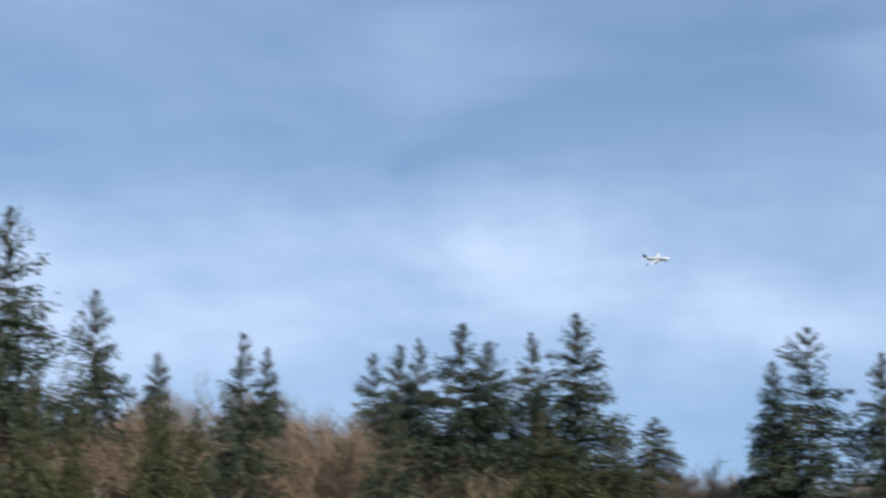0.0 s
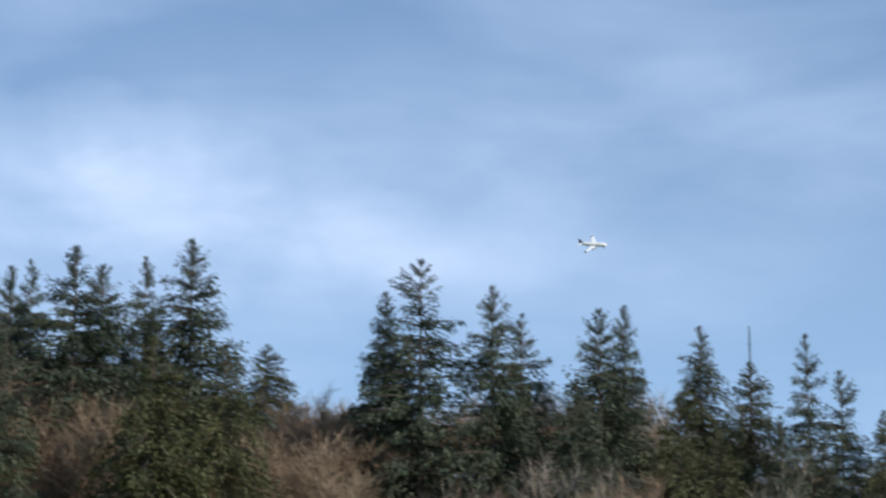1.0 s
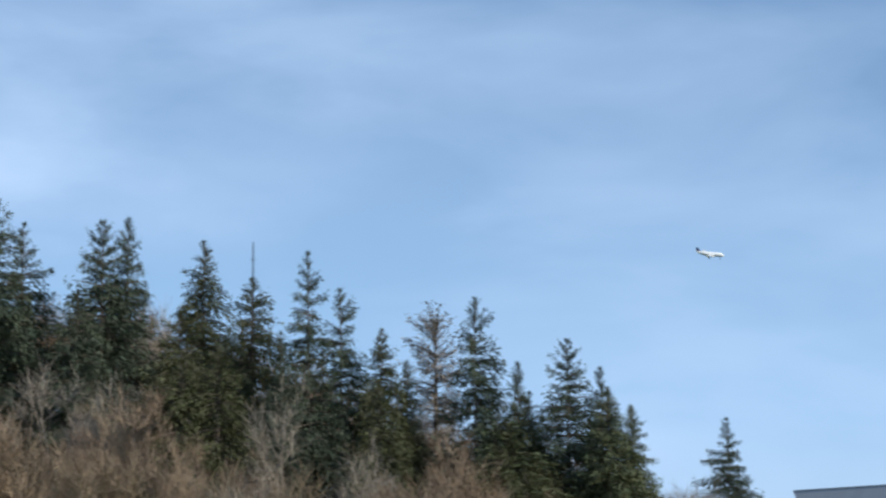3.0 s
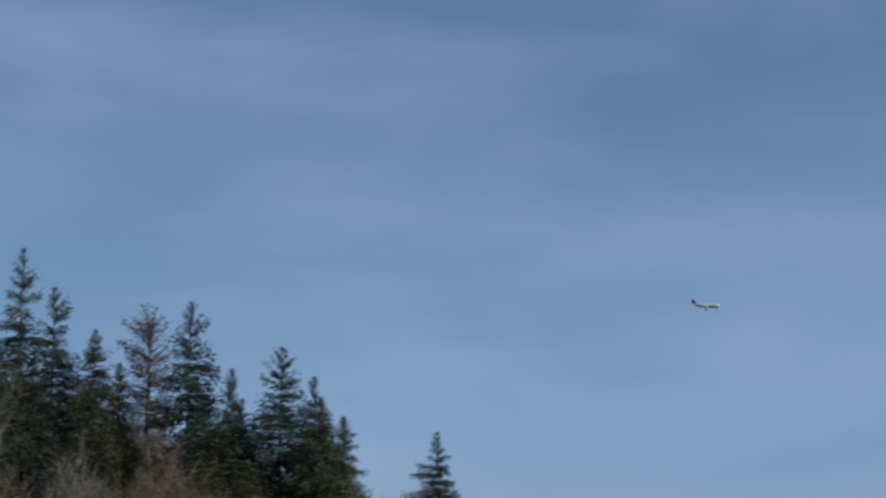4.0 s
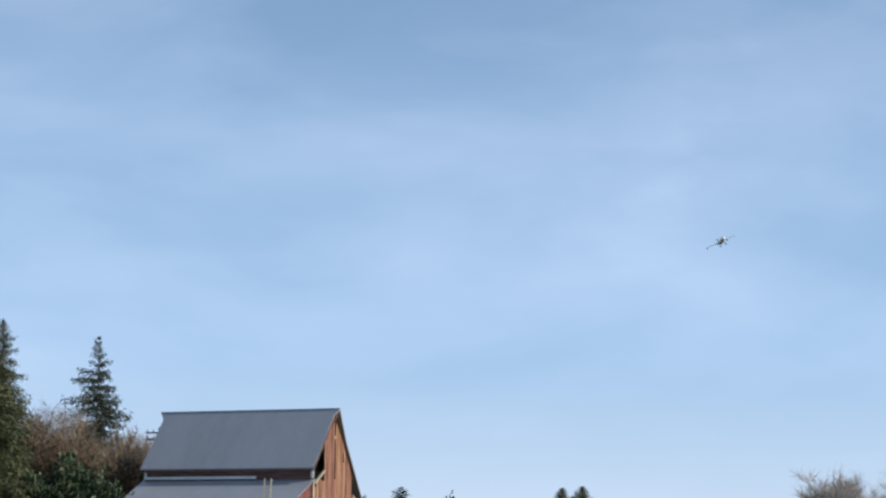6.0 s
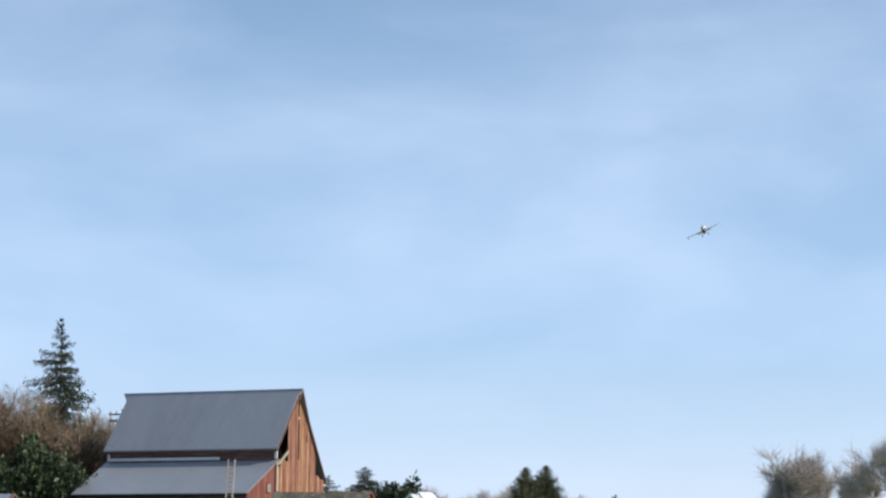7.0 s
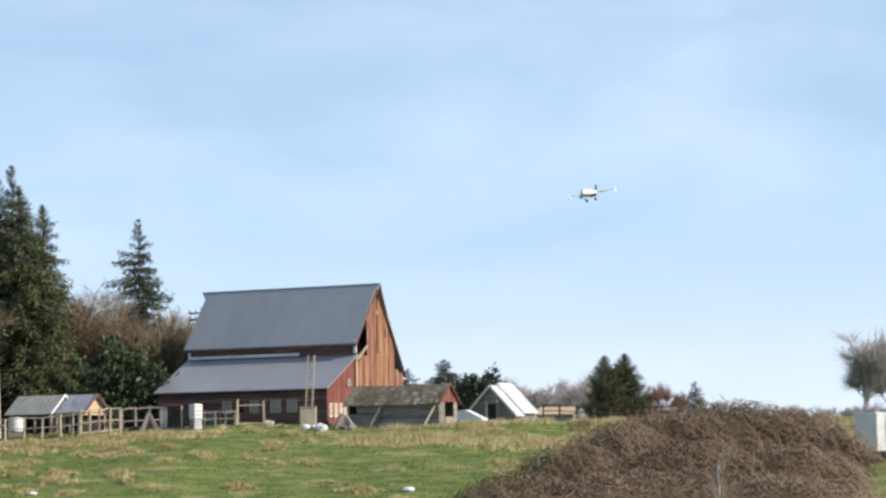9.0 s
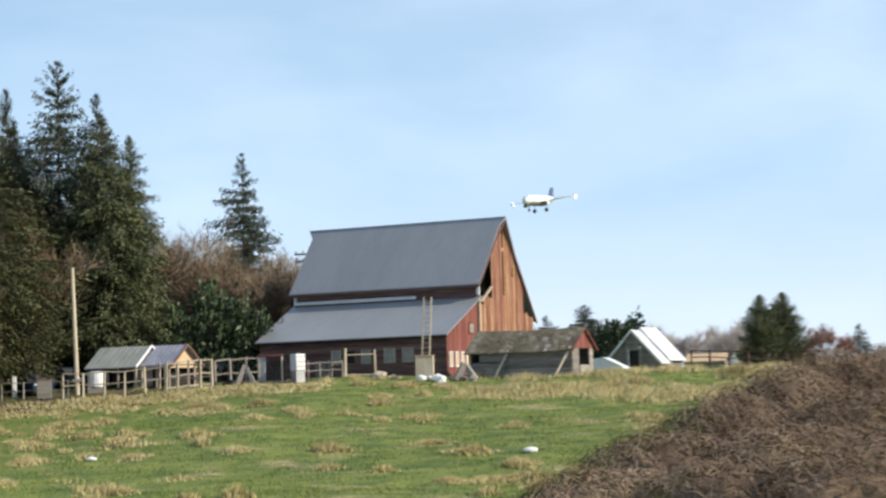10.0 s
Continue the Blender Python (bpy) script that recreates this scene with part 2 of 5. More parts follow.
def ground_material():
    m = bpy.data.materials.new("grassy_ground")
    m.use_nodes = True
    n, l = m.node_tree.nodes, m.node_tree.links
    b = n["Principled BSDF"]
    b.inputs["Roughness"].default_value = 0.95
    co = n.new("ShaderNodeTexCoord")

    def noise_at(scale, detail=6.0):
        z = n.new("ShaderNodeTexNoise")
        z.inputs["Scale"].default_value, z.inputs["Detail"].default_value = scale, detail
        z.inputs["Roughness"].default_value = 0.65
        l.new(co.outputs["Object"], z.inputs["Vector"])
        return z.outputs["Fac"]

    def ramp(src, a, b2, p0, p1):
        r = n.new("ShaderNodeValToRGB")
        e = r.color_ramp.elements
        e[0].position, e[1].position, e[0].color, e[1].color = p0, p1, (*a, 1), (*b2, 1)
        l.new(src, r.inputs["Fac"])
        return r.outputs["Color"]

    def mix(f, a, b2):
        x = n.new("ShaderNodeMix")
        x.data_type = "RGBA"
        l.new(f, x.inputs["Factor"])
        l.new(a, x.inputs["A"])
        l.new(b2, x.inputs["B"])
        return x.outputs["Result"]

    green = ramp(noise_at(0.5), (0.060, 0.105, 0.016), (0.20, 0.235, 0.045), 0.36, 0.66)
    straw = ramp(noise_at(1.3), (0.22, 0.175, 0.085), (0.48, 0.40, 0.22), 0.35, 0.7)
    litter = ramp(noise_at(0.6), (0.035, 0.028, 0.016), (0.15, 0.11, 0.065), 0.35, 0.7)
    patch = ramp(noise_at(0.22), (0, 0, 0), (1, 1, 1), 0.56, 0.68)
    field = mix(patch, green, straw)
    at = n.new("ShaderNodeAttribute")
    at.attribute_name = "wood"
    wood = ramp(at.outputs["Fac"], (0, 0, 0), (1, 1, 1), 0.3, 0.7)
    l.new(mix(wood, field, litter), b.inputs["Base Color"])
    bp = n.new("ShaderNodeBump")
    bp.inputs["Strength"].default_value, bp.inputs["Distance"].default_value = 0.7, 0.15
    l.new(noise_at(3.0), bp.inputs["Height"])
    l.new(bp.outputs["Normal"], b.inputs["Normal"])
    return m


GROUND = ground_material()


# ---- mesh helpers ----
def mesh_of(name, verts, faces, mat):
    me = bpy.data.meshes.new(name)
    me.from_pydata(verts, [], faces)
    me.materials.append(mat)
    me.update()
    return me


def part(name, bm, mat, parent=None, label="", smooth=False):
    """Links a bmesh as one mesh object under its thing."""
    me = bpy.data.meshes.new(name)
    bmesh.ops.recalc_face_normals(bm, faces=bm.faces)
    bm.to_mesh(me)
    bm.free()
    me.materials.append(mat)
    if smooth:
        for p in me.polygons:
            p.use_smooth = True
    ob = new(name, me)
    ob.parent = parent
    if label:
        tagged(ob, label)
    return ob


def part_mesh(name, me, parent=None, label=""):
    ob = new(name, me)
    ob.parent = parent
    if label:
        tagged(ob, label)
    return ob


def thing(name, m, label, category, group="", kind=""):
    ob = new(name)
    ob.matrix_world = m
    return tagged(ob, label, category, group, kind)


def add_box(bm, x0, x1, y0, y1, z0, z1, bevel=0.0, m=None):
    r = bmesh.ops.create_cube(bm, size=1.0, matrix=Matrix.Translation(((x0 + x1) / 2, (y0 + y1) / 2, (z0 + z1) / 2)) @ Matrix.Diagonal((x1 - x0, y1 - y0, z1 - z0, 1)))
    vs = r["verts"]
    if bevel:
        es = list({e for v in vs for e in v.link_edges})
        vs = list({v for f in bmesh.ops.bevel(bm, geom=es, offset=bevel, segments=1, affect="EDGES")["faces"] for v in f.verts} | {v for v in vs if v.is_valid})
    if m is not None:
        bmesh.ops.transform(bm, matrix=m, verts=vs)
    return bm


def box(x0, x1, y0, y1, z0, z1, bevel=0.02):
    return add_box(bmesh.new(), x0, x1, y0, y1, z0, z1, bevel)


def prism(outline, axis, a0, a1):
    """A slab: a 2D outline in the plane across an axis ('x': y, z; 'y': x, z; 'z': x, y), from a0 to a1 along it."""
    bm = bmesh.new()
    put = {"x": lambda p, a: (a, p[0], p[1]), "y": lambda p, a: (p[0], a, p[1]), "z": lambda p, a: (p[0], p[1], a)}[axis]
    lo, hi = [bm.verts.new(put(p, a0)) for p in outline], [bm.verts.new(put(p, a1)) for p in outline]
    bm.faces.new(lo[::-1])
    bm.faces.new(hi)
    for i in range(len(outline)):
        j = (i + 1) % len(outline)
        bm.faces.new((lo[i], lo[j], hi[j], hi[i]))
    return bm


def beam(bm, a, b, w, d=None, sides=4):
    """A bar from a to b, w thick."""
    a, b = Vector(a), Vector(b)
    q = (b - a).to_track_quat("Z", "Y").to_matrix().to_4x4()
    m = Matrix.Translation((a + b) / 2) @ q @ (pose(0, 0, 0, 0, 0, 45) if sides == 4 else Matrix())
    k = 0.7071 if sides == 4 else 0.5
    bmesh.ops.create_cone(bm, cap_ends=True, segments=sides, radius1=w * k, radius2=(d or w) * k, depth=(b - a).length, matrix=m)
    return bm


# ---- terrain ----
def smooth(t):
    t = min(1.0, max(0.0, t))
    return t * t * (3 - 2 * t)


HILL_AZ = ([-180, -110, -60, 2, 10, 17, 24, 29, 36, 45, 90, 180], [0.0, 0.3, 0.9, 1.0, 0.85, 0.6, 0.25, 0.08, 0.03, 0.0, 0.0, 0.0])
BASE_D = ([0, 15, 50, 100, 125, 160, 180, 190, 230, 400, 4500], [0, 0, -2.2, -2.3, -1.6, 1.2, 3.1, 3.5, 3.7, 3.5, 3.0])


def terrain(x, y):
    d, a = math.hypot(x, y), math.degrees(math.atan2(x, y))
    z = float(np.interp(d, *BASE_D))
    if d > 100:
        z -= smooth((31.0 - a) / 8) * smooth((d - 100) / 80) * 1.0 * (1 - smooth((d - 195) / 30))
    z += 34.0 * float(np.interp(a, *HILL_AZ)) * smooth((d - 165) / 100)
    if d > 40:
        z += 0.55 * noise.noise((x * 0.06, y * 0.06, 0.3)) + 0.22 * noise.noise((x * 0.22, y * 0.22, 7.3))
    return z


def make_ground():
    rings = [0.0] + list(np.concatenate([np.linspace(4, 90, 16), np.linspace(93, 270, 75), np.geomspace(280, 4500, 22)]))
    azs = list(np.concatenate([np.linspace(-180, -16, 42)[:-1], np.linspace(-16, 56, 145)[:-1], np.linspace(56, 180, 32)[:-1]]))
    verts, faces, wood = [(0, 0, 0)], [], [0.0]
    for d in rings[1:]:
        for a in azs:
            x, y = d * math.sin(radians(a)), d * math.cos(radians(a))
            verts.append((x, y, terrain(x, y)))
            wood.append(smooth((d - 172) / 6) * smooth((32.5 - a) / 2.5) + smooth((d - 225) / 20))
    k = len(azs)
    for j in range(k):
        faces.append((0, 1 + (j + 1) % k, 1 + j))
    for i in range(len(rings) - 2):
        for j in range(k):
            p, q = 1 + i * k, 1 + (i + 1) * k
            faces.append((p + j, p + (j + 1) % k, q + (j + 1) % k, q + j))
    me = mesh_of("ground", verts, faces, GROUND)
    at = me.attributes.new("wood", "FLOAT", "POINT")
    at.data.foreach_set("value", [min(1.0, w) for w in wood])
    for p in me.polygons:
        p.use_smooth = True
    return tagged(new("ground", me), "rough green pasture with tan tussocks rising to a wooded hillside", "ground", kind="structure")


make_ground()


# ---- trees ----
def spray_cards(rng, at, along, length, width, droop):
    """Small folded sprays of foliage: a bent diamond of four triangles' worth at each place."""
    k = len(at)
    side = np.cross(along, rng.normal(size=(k, 3)) * 0.5 + np.array([0, 0, 1.0]))
    side /= np.linalg.norm(side, axis=1)[:, None] + 1e-9
    tip = at + along * length[:, None] + np.array([0, 0, -1.0]) * (droop * length)[:, None]
    mid = at + along * (length * 0.45)[:, None] + np.array([0, 0, 0.06]) * length[:, None]
    w = (width * 0.5)[:, None]
    v = np.stack([at, mid + side * w, tip, mid - side * w], 1).reshape(-1, 3)
    f = (np.arange(k)[:, None] * 4 + np.array([[0, 1, 2, 3]])).tolist()
    return v, f


def conifer_meshes(seed, H, R, levels, per, mat, droop=0.25, lift=0.15, gap=0.0, start=0.06, power=0.85, spray=0.75, fill=2.2, fan=0.24, lobe=1.0, slim=0.5):
    rng = np.random.default_rng(seed)
    # limbs
    t = np.repeat(np.linspace(start, 0.985, levels), per) + rng.normal(0, 0.006, levels * per)
    t = np.clip(t, start * 0.8, 0.99)
    az = rng.uniform(0, 2 * np.pi, len(t))
    lobes = 1 + lobe * (0.20 * np.sin(az * 2 + rng.uniform(0, 6)) + 0.15 * np.sin(az * 3 + t * 9))
    reach = R * np.clip(np.sin(np.minimum(1.0, (1 - t) / power) * 1.5708), 0.012, 1) * rng.uniform(0.62, 1.12, len(t)) * lobes
    reach *= np.clip((t - start * 0.5) / (start * 2.5 + 0.02), 0.55, 1)
    if gap:
        keep = rng.uniform(size=len(t)) > gap * (0.4 + 0.6 * (np.sin(t * 40 + seed) > 0))
        t, az, reach = t[keep], az[keep], reach[keep]
    out = np.stack([np.cos(az), np.sin(az), 0 * az], 1)
    root = np.stack([0 * t, 0 * t, t * H], 1)
    up = lift * (0.3 + 1.6 * t ** 2) + 1.1 * np.clip((t - 0.80) / 0.2, 0, 1)
    limb_v, limb_f, at, along, ln = [], [], [], [], []
    n = np.maximum(10, (reach * fill * 2.6).astype(int) + 8)
    for i in range(len(t)):
        s = rng.uniform(0.03, 1.0, n[i]) ** 0.8
        curve = lambda q: root[i] + out[i] * (reach[i] * q)[:, None] + np.array([0, 0, 1.0]) * (reach[i] * (up[i] * q - droop * q * q + 0.22 * q ** 4))[:, None]
        p = curve(s)
        a2 = az[i] + rng.normal(0, 0.6, n[i])
        dirs = np.stack([np.cos(a2), np.sin(a2), rng.normal(-0.10, 0.22, n[i]) + 0.9 * max(0.0, t[i] - 0.8) / 0.2], 1)
        p = p + rng.normal(0, 0.05, p.shape) * (1 + 0.6 * reach[i])
        side = np.array([-out[i][1], out[i][0], 0.0])
        spread = rng.normal(0, 1.0, n[i]) * fan * reach[i] * np.sqrt(s) * (1.25 - s)
        p = p + side * spread[:, None] - np.array([0, 0, 1.0]) * (np.abs(spread) * 0.35 + rng.uniform(0, 0.14, n[i]) * reach[i] ** 0.5)[:, None]
        at.append(p)
        along.append(dirs / np.linalg.norm(dirs, axis=1)[:, None])
        ln.append(spray * rng.uniform(0.55, 1.15, n[i]) * (0.46 + 0.54 * min(1.0, reach[i] / 2.6)))
        e = curve(np.array([0.0, 0.5, 0.95]))
        sd = np.array([-out[i][1], out[i][0], 0.0])
        b = len(limb_v)
        for q, w in zip(e, (0.06, 0.04, 0.012)):
            w *= 0.5 + 0.5 * min(1, reach[i] / 3)
            limb_v += [q + sd * w, q - sd * w, q + np.array([0, 0, -1.4 * w])]
        for g in (0, 3):
            for h in range(3):
                limb_f.append((b + g + h, b + g + (h + 1) % 3, b + g + 3 + (h + 1) % 3, b + g + 3 + h))
    at, along, ln = np.concatenate(at), np.concatenate(along), np.concatenate(ln)
    v, f = spray_cards(rng, at, along, ln, ln * slim * rng.uniform(0.7, 1.2, len(ln)), rng.uniform(0.05, 0.45, len(ln)))
    crown = mesh_of("crown", v.tolist(), f, mat)
    wide = 2 * float(np.percentile(np.hypot(v[:, 0], v[:, 1]), 98))
    # trunk, running down into the ground
    tv, tf = [], []
    for j, z in enumerate((-0.12 * H, 0.0, 0.4 * H, 0.75 * H, 0.995 * H)):
        r = (0.017, 0.0145, 0.0095, 0.005, 0.0006)[j] * H
        tv += [(r * math.cos(k * math.pi / 4), r * math.sin(k * math.pi / 4), z) for k in range(8)]
    for j in range(4):
        tf += [(j * 8 + k, j * 8 + (k + 1) % 8, j * 8 + 8 + (k + 1) % 8, j * 8 + 8 + k) for k in range(8)]
    trunk = mesh_of("trunk", tv, tf, BARK)
    limbs = mesh_of("limbs", [tuple(q) for q in limb_v], limb_f, BARK)
    return crown, trunk, limbs, wide


UNIT = 18.0
# power: the share of the height, from the tip down, over which the crown widens
KINDS = {
    "fir": [conifer_meshes(k, UNIT, 5.2, lv, 12, FIR, gap=g, droop=0.46, lift=0.22, power=pw, spray=0.46, fill=7.6, fan=0.18, slim=0.34) for k, g, lv, pw in ((1, 0.06, 29, 0.70), (2, 0.10, 27, 0.78), (3, 0.03, 31, 0.64), (4, 0.08, 28, 0.74))],
    "fir_open": [conifer_meshes(k, UNIT, 5.0, lv, 11, FIR_BLUE, gap=g, droop=0.50, lift=0.26, power=pw, spray=0.46, fill=7.2, fan=0.17, slim=0.33) for k, g, lv, pw in ((11, 0.12, 27, 0.76), (12, 0.06, 29, 0.70), (13, 0.14, 26, 0.80))],
    "fir_dense": [conifer_meshes(k, UNIT, 3.6, 54, 11, YEW, gap=0.0, droop=0.50, power=0.58, spray=0.36, fill=7.0, fan=0.16, lobe=0.6, slim=0.38) for k in (21, 22)],
    "cedar": [conifer_meshes(k, UNIT, 5.2, 40, 10, CEDAR, gap=0.06, droop=0.60, lift=0.12, power=0.62, spray=0.40, fill=6.6, fan=0.18, slim=0.40) for k in (31, 32, 33)],
    "cypress": [conifer_meshes(k, UNIT, 4.6, 74, 11, YEW, droop=0.02, lift=0.5, power=0.80, spray=0.34, fill=7.0, start=0.02, fan=0.15, lobe=0.15) for k in (51, 52)],
    "snag": [conifer_meshes(41, UNIT, 1.7, 40, 8, TWIG_PALE, gap=0.20, droop=0.1, lift=0.3, power=0.10, spray=0.40, fill=7.0, slim=0.34)],
}
WORDS = {
    "fir": ("conifer", "tall dark green fir with drooping limbs on the hillside", "fir tree"),
    "fir_open": ("conifer", "tall blue-green fir with open layered branches", "fir tree"),
    "fir_dense": ("conifer", "dense dark conical conifer with shaggy outline", "conifer tree"),
    "cedar": ("cedar", "broad olive-green cedar with hanging foliage", "cedar tree"),
    "cypress": ("cypress", "dense dark rounded evergreen with pointed top", "evergreen tree"),
    "snag": ("snag", "thin half-dead conifer with broken flat top", "dead tree"),
}
tree_count = {"n": 0}


def tree(kind, az, el, d, width, group="hillside conifers"):
    """A conifer whose tip shows at az, el from the viewer, d metres away, width metres across."""
    tip = ray(az, el, d)
    z = terrain(tip.x, tip.y) - 0.2
    h = max(3.0, tip.z - z)
    i = tree_count["n"]
    tree_count["n"] += 1
    meshes = KINDS[kind][i % len(KINDS[kind])]
    name, label, cat = WORDS[kind]
    s = width / meshes[3]
    m = Matrix.Translation((tip.x, tip.y, z)) @ pose(0, 0, 0, 0, 0, (i * 77) % 360) @ Matrix.Diagonal((s, s, h / UNIT, 1))
    ob = thing(name, m, label, cat, group)
    part_mesh("crown", meshes[0], ob)
    part_mesh("trunk", meshes[1], ob)
    tagged(part_mesh("branching", meshes[2], ob), kind="stuff")
    return ob


def bare_meshes(seed, H, mat, spread=0.55, upright=0.5, twigs=5, levels=4, bole=0.24):
    """A leafless tree: forked limbs down to fine twigs."""
    rng = np.random.default_rng(seed)
    wv, wf, tv, tf = [], [], [], []

    def stick(a, b, r0, r1):
        d = b - a
        s = np.cross(d, (0.31, 0.17, 0.93))
        s /= np.linalg.norm(s) + 1e-9
        u = np.cross(s, d)
        u /= np.linalg.norm(u) + 1e-9
        k = len(wv)
        for p, r in ((a, r0), (b, r1)):
            for h in range(4):
                wv.append(tuple(p + (s * math.cos(h * 1.5708) + u * math.sin(h * 1.5708)) * r))
        for h in range(4):
            wf.append((k + h, k + (h + 1) % 4, k + 4 + (h + 1) % 4, k + 4 + h))

    def twig(a, d, ln, w):
        s = np.cross(d, rng.normal(size=3))
        s /= np.linalg.norm(s) + 1e-9
        k = len(tv)
        tv.extend([tuple(a + s * w), tuple(a - s * w), tuple(a + d * ln)])
        tf.append((k, k + 1, k + 2))

    def grow(a, d, ln, r, lev):
        d = d / np.linalg.norm(d)
        b = a + d * ln
        mid = a + d * ln * 0.5 + rng.normal(0, 0.05, 3) * ln
        if lev <= 2:
            stick(a, mid, r, r * 0.8)
            stick(mid, b, r * 0.8, r * 0.6)
        else:
            twig(a, (b - a) / ln, ln, r)
        if lev >= levels:
            for _ in range(twigs):
                q = d * 0.8 + rng.normal(0, 0.55, 3) + np.array([0, 0, 0.2])
                twig(a + (b - a) * rng.uniform(0.2, 1), q / np.linalg.norm(q), H * rng.uniform(0.05, 0.11), 0.017)
            return
        if lev >= 2:
            for _ in range(twigs // 3):
                q = d * 0.6 + rng.normal(0, 0.6, 3) + np.array([0, 0, 0.2])
                twig(a + (b - a) * rng.uniform(0.1, 1), q / np.linalg.norm(q), H * rng.uniform(0.05, 0.1), 0.016)
        for j in range(int(rng.integers(3, 6)) if lev else 7):
            q = d * (0.55 + upright * 0.5) + rng.normal(0, spread if lev else spread * 1.35, 3) + np.array([0, 0, 0.35 * upright])
            grow(a + (b - a) * (rng.uniform(0.45, 1.0) if lev else rng.uniform(0.3, 1.0)), q, ln * (rng.uniform(0.55, 0.85) if lev else rng.uniform(0.75, 1.3)), max(0.018, r * 0.52), lev + 1)

    stick(np.array([0, 0, -0.1 * H]), np.array([0, 0, 0.01]), 0.016 * H, 0.015 * H)
    grow(np.array([0, 0, 0.0]), np.array([rng.normal(0, 0.06), rng.normal(0, 0.06), 1.0]), H * bole, 0.0135 * H, 0)
    top = max(p[2] for p in tv)
    k = H / top
    wv2, tv2 = [tuple(c * k for c in p) for p in wv], [tuple(c * k for c in p) for p in tv]
    return mesh_of("limbs", wv2, wf, ALDERBARK if mat not in (TWIG_PALE, TWIG_FAR) else mat), mesh_of("twigs", tv2, tf, mat)


BARE = [bare_meshes(60 + i, 14.0, TWIG if i % 2 else TWIG_WARM, 0.42, 0.8, 13) for i in range(6)]
BARE_PALE = [bare_meshes(70 + i, 14.0, TWIG_PALE, 0.42, 0.8, 10) for i in range(2)]
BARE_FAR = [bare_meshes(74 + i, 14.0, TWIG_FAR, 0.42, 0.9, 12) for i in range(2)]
BRUSH = [bare_meshes(76 + i, 7.0, (TWIG, TWIG_PALE, TWIG_WARM)[i], 0.26, 1.6, 8) for i in range(3)]
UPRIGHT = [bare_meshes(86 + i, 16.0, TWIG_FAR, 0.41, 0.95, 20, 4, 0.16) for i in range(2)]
BARE_RED = [bare_meshes(80, 9.0, TWIG_RED, 0.45, 0.8, 12)]


def bare_tree(meshes, x, y, h, turn, base_h, wide=1.0, label="leafless grey-brown alder with fine twigs", group="bare trees", name="bare_tree"):
    m = Matrix.Translation((x, y, terrain(x, y) - 0.1)) @ pose(0, 0, 0, 0, 0, turn) @ Matrix.Diagonal((wide * h / base_h, wide * h / base_h, h / base_h, 1))
    ob = thing(name, m, label, "bare tree", group)
    part_mesh("trunk", meshes[0], ob)
    part_mesh("crown", meshes[1], ob)
    return ob


def shrub_mesh(seed, n, mat, leaf=0.35, rough=0.35):
    """A leafy mound one metre in radius and two high, made of many leaf sprays."""
    rng = np.random.default_rng(seed)
    d = rng.normal(size=(n, 3))
    d /= np.linalg.norm(d, axis=1)[:, None]
    d[:, 2] = np.abs(d[:, 2]) * 1.0
    lump = np.array([1 + rough * noise.noise(Vector(q) * 2.3 + Vector((seed, 0, 0))) + 0.5 * rough * noise.noise(Vector(q) * 6) for q in d])
    r = lump * rng.uniform(0.55, 1.0, n) ** 0.5
    at = d * r[:, None] * np.array([1, 1, 1.75])
    al = d + rng.normal(0, 0.6, (n, 3))
    al /= np.linalg.norm(al, axis=1)[:, None]
    ln = leaf * rng.uniform(0.5, 1.1, n)
    v, f = spray_cards(rng, at, al, ln, ln * 0.55, rng.uniform(0, 0.5, n))
    return mesh_of("foliage", v.tolist(), f, mat)


def stem_mesh(name):
    bm = bmesh.new()
    for k in range(5):
        a = k * 1.3
        beam(bm, (0.1 * math.cos(a), 0.1 * math.sin(a), -0.3), (0.5 * math.cos(a), 0.5 * math.sin(a), 1.1), 0.08, 0.03, 5)
    me = bpy.data.meshes.new(name)
    bm.to_mesh(me)
    bm.free()
    me.materials.append(BARK)
    return me


STEMS = stem_mesh("stems")
SHRUB = {"green": [shrub_mesh(91, 2600, BROADLEAF, 0.22), shrub_mesh(92, 2600, BROADLEAF, 0.22)],
         "olive": [shrub_mesh(93, 2600, CEDAR, 0.24), shrub_mesh(94, 2600, CEDAR, 0.24)],
         "dark": [shrub_mesh(95, 4200, YEW, 0.16, 0.2)],
         "brown": [shrub_mesh(96, 2600, TWIG, 0.26, 0.4)]}


def shrub(kind, az, el_top, d, width, label, group="shrubs", pick=0):
    tip = ray(az, el_top, d)
    z = terrain(tip.x, tip.y) - 0.1
    h = max(0.6, tip.z - z)
    m = Matrix.Translation((tip.x, tip.y, z)) @ pose(0, 0, 0, 0, 0, (az * 53) % 360) @ Matrix.Diagonal((width / 2, width / 2, h / 1.85, 1))
    ob = thing("shrub", m, label, "shrub", group)
    part_mesh("foliage", SHRUB[kind][pick % len(SHRUB[kind])], ob)
    part_mesh("stem", STEMS, ob)
    return ob


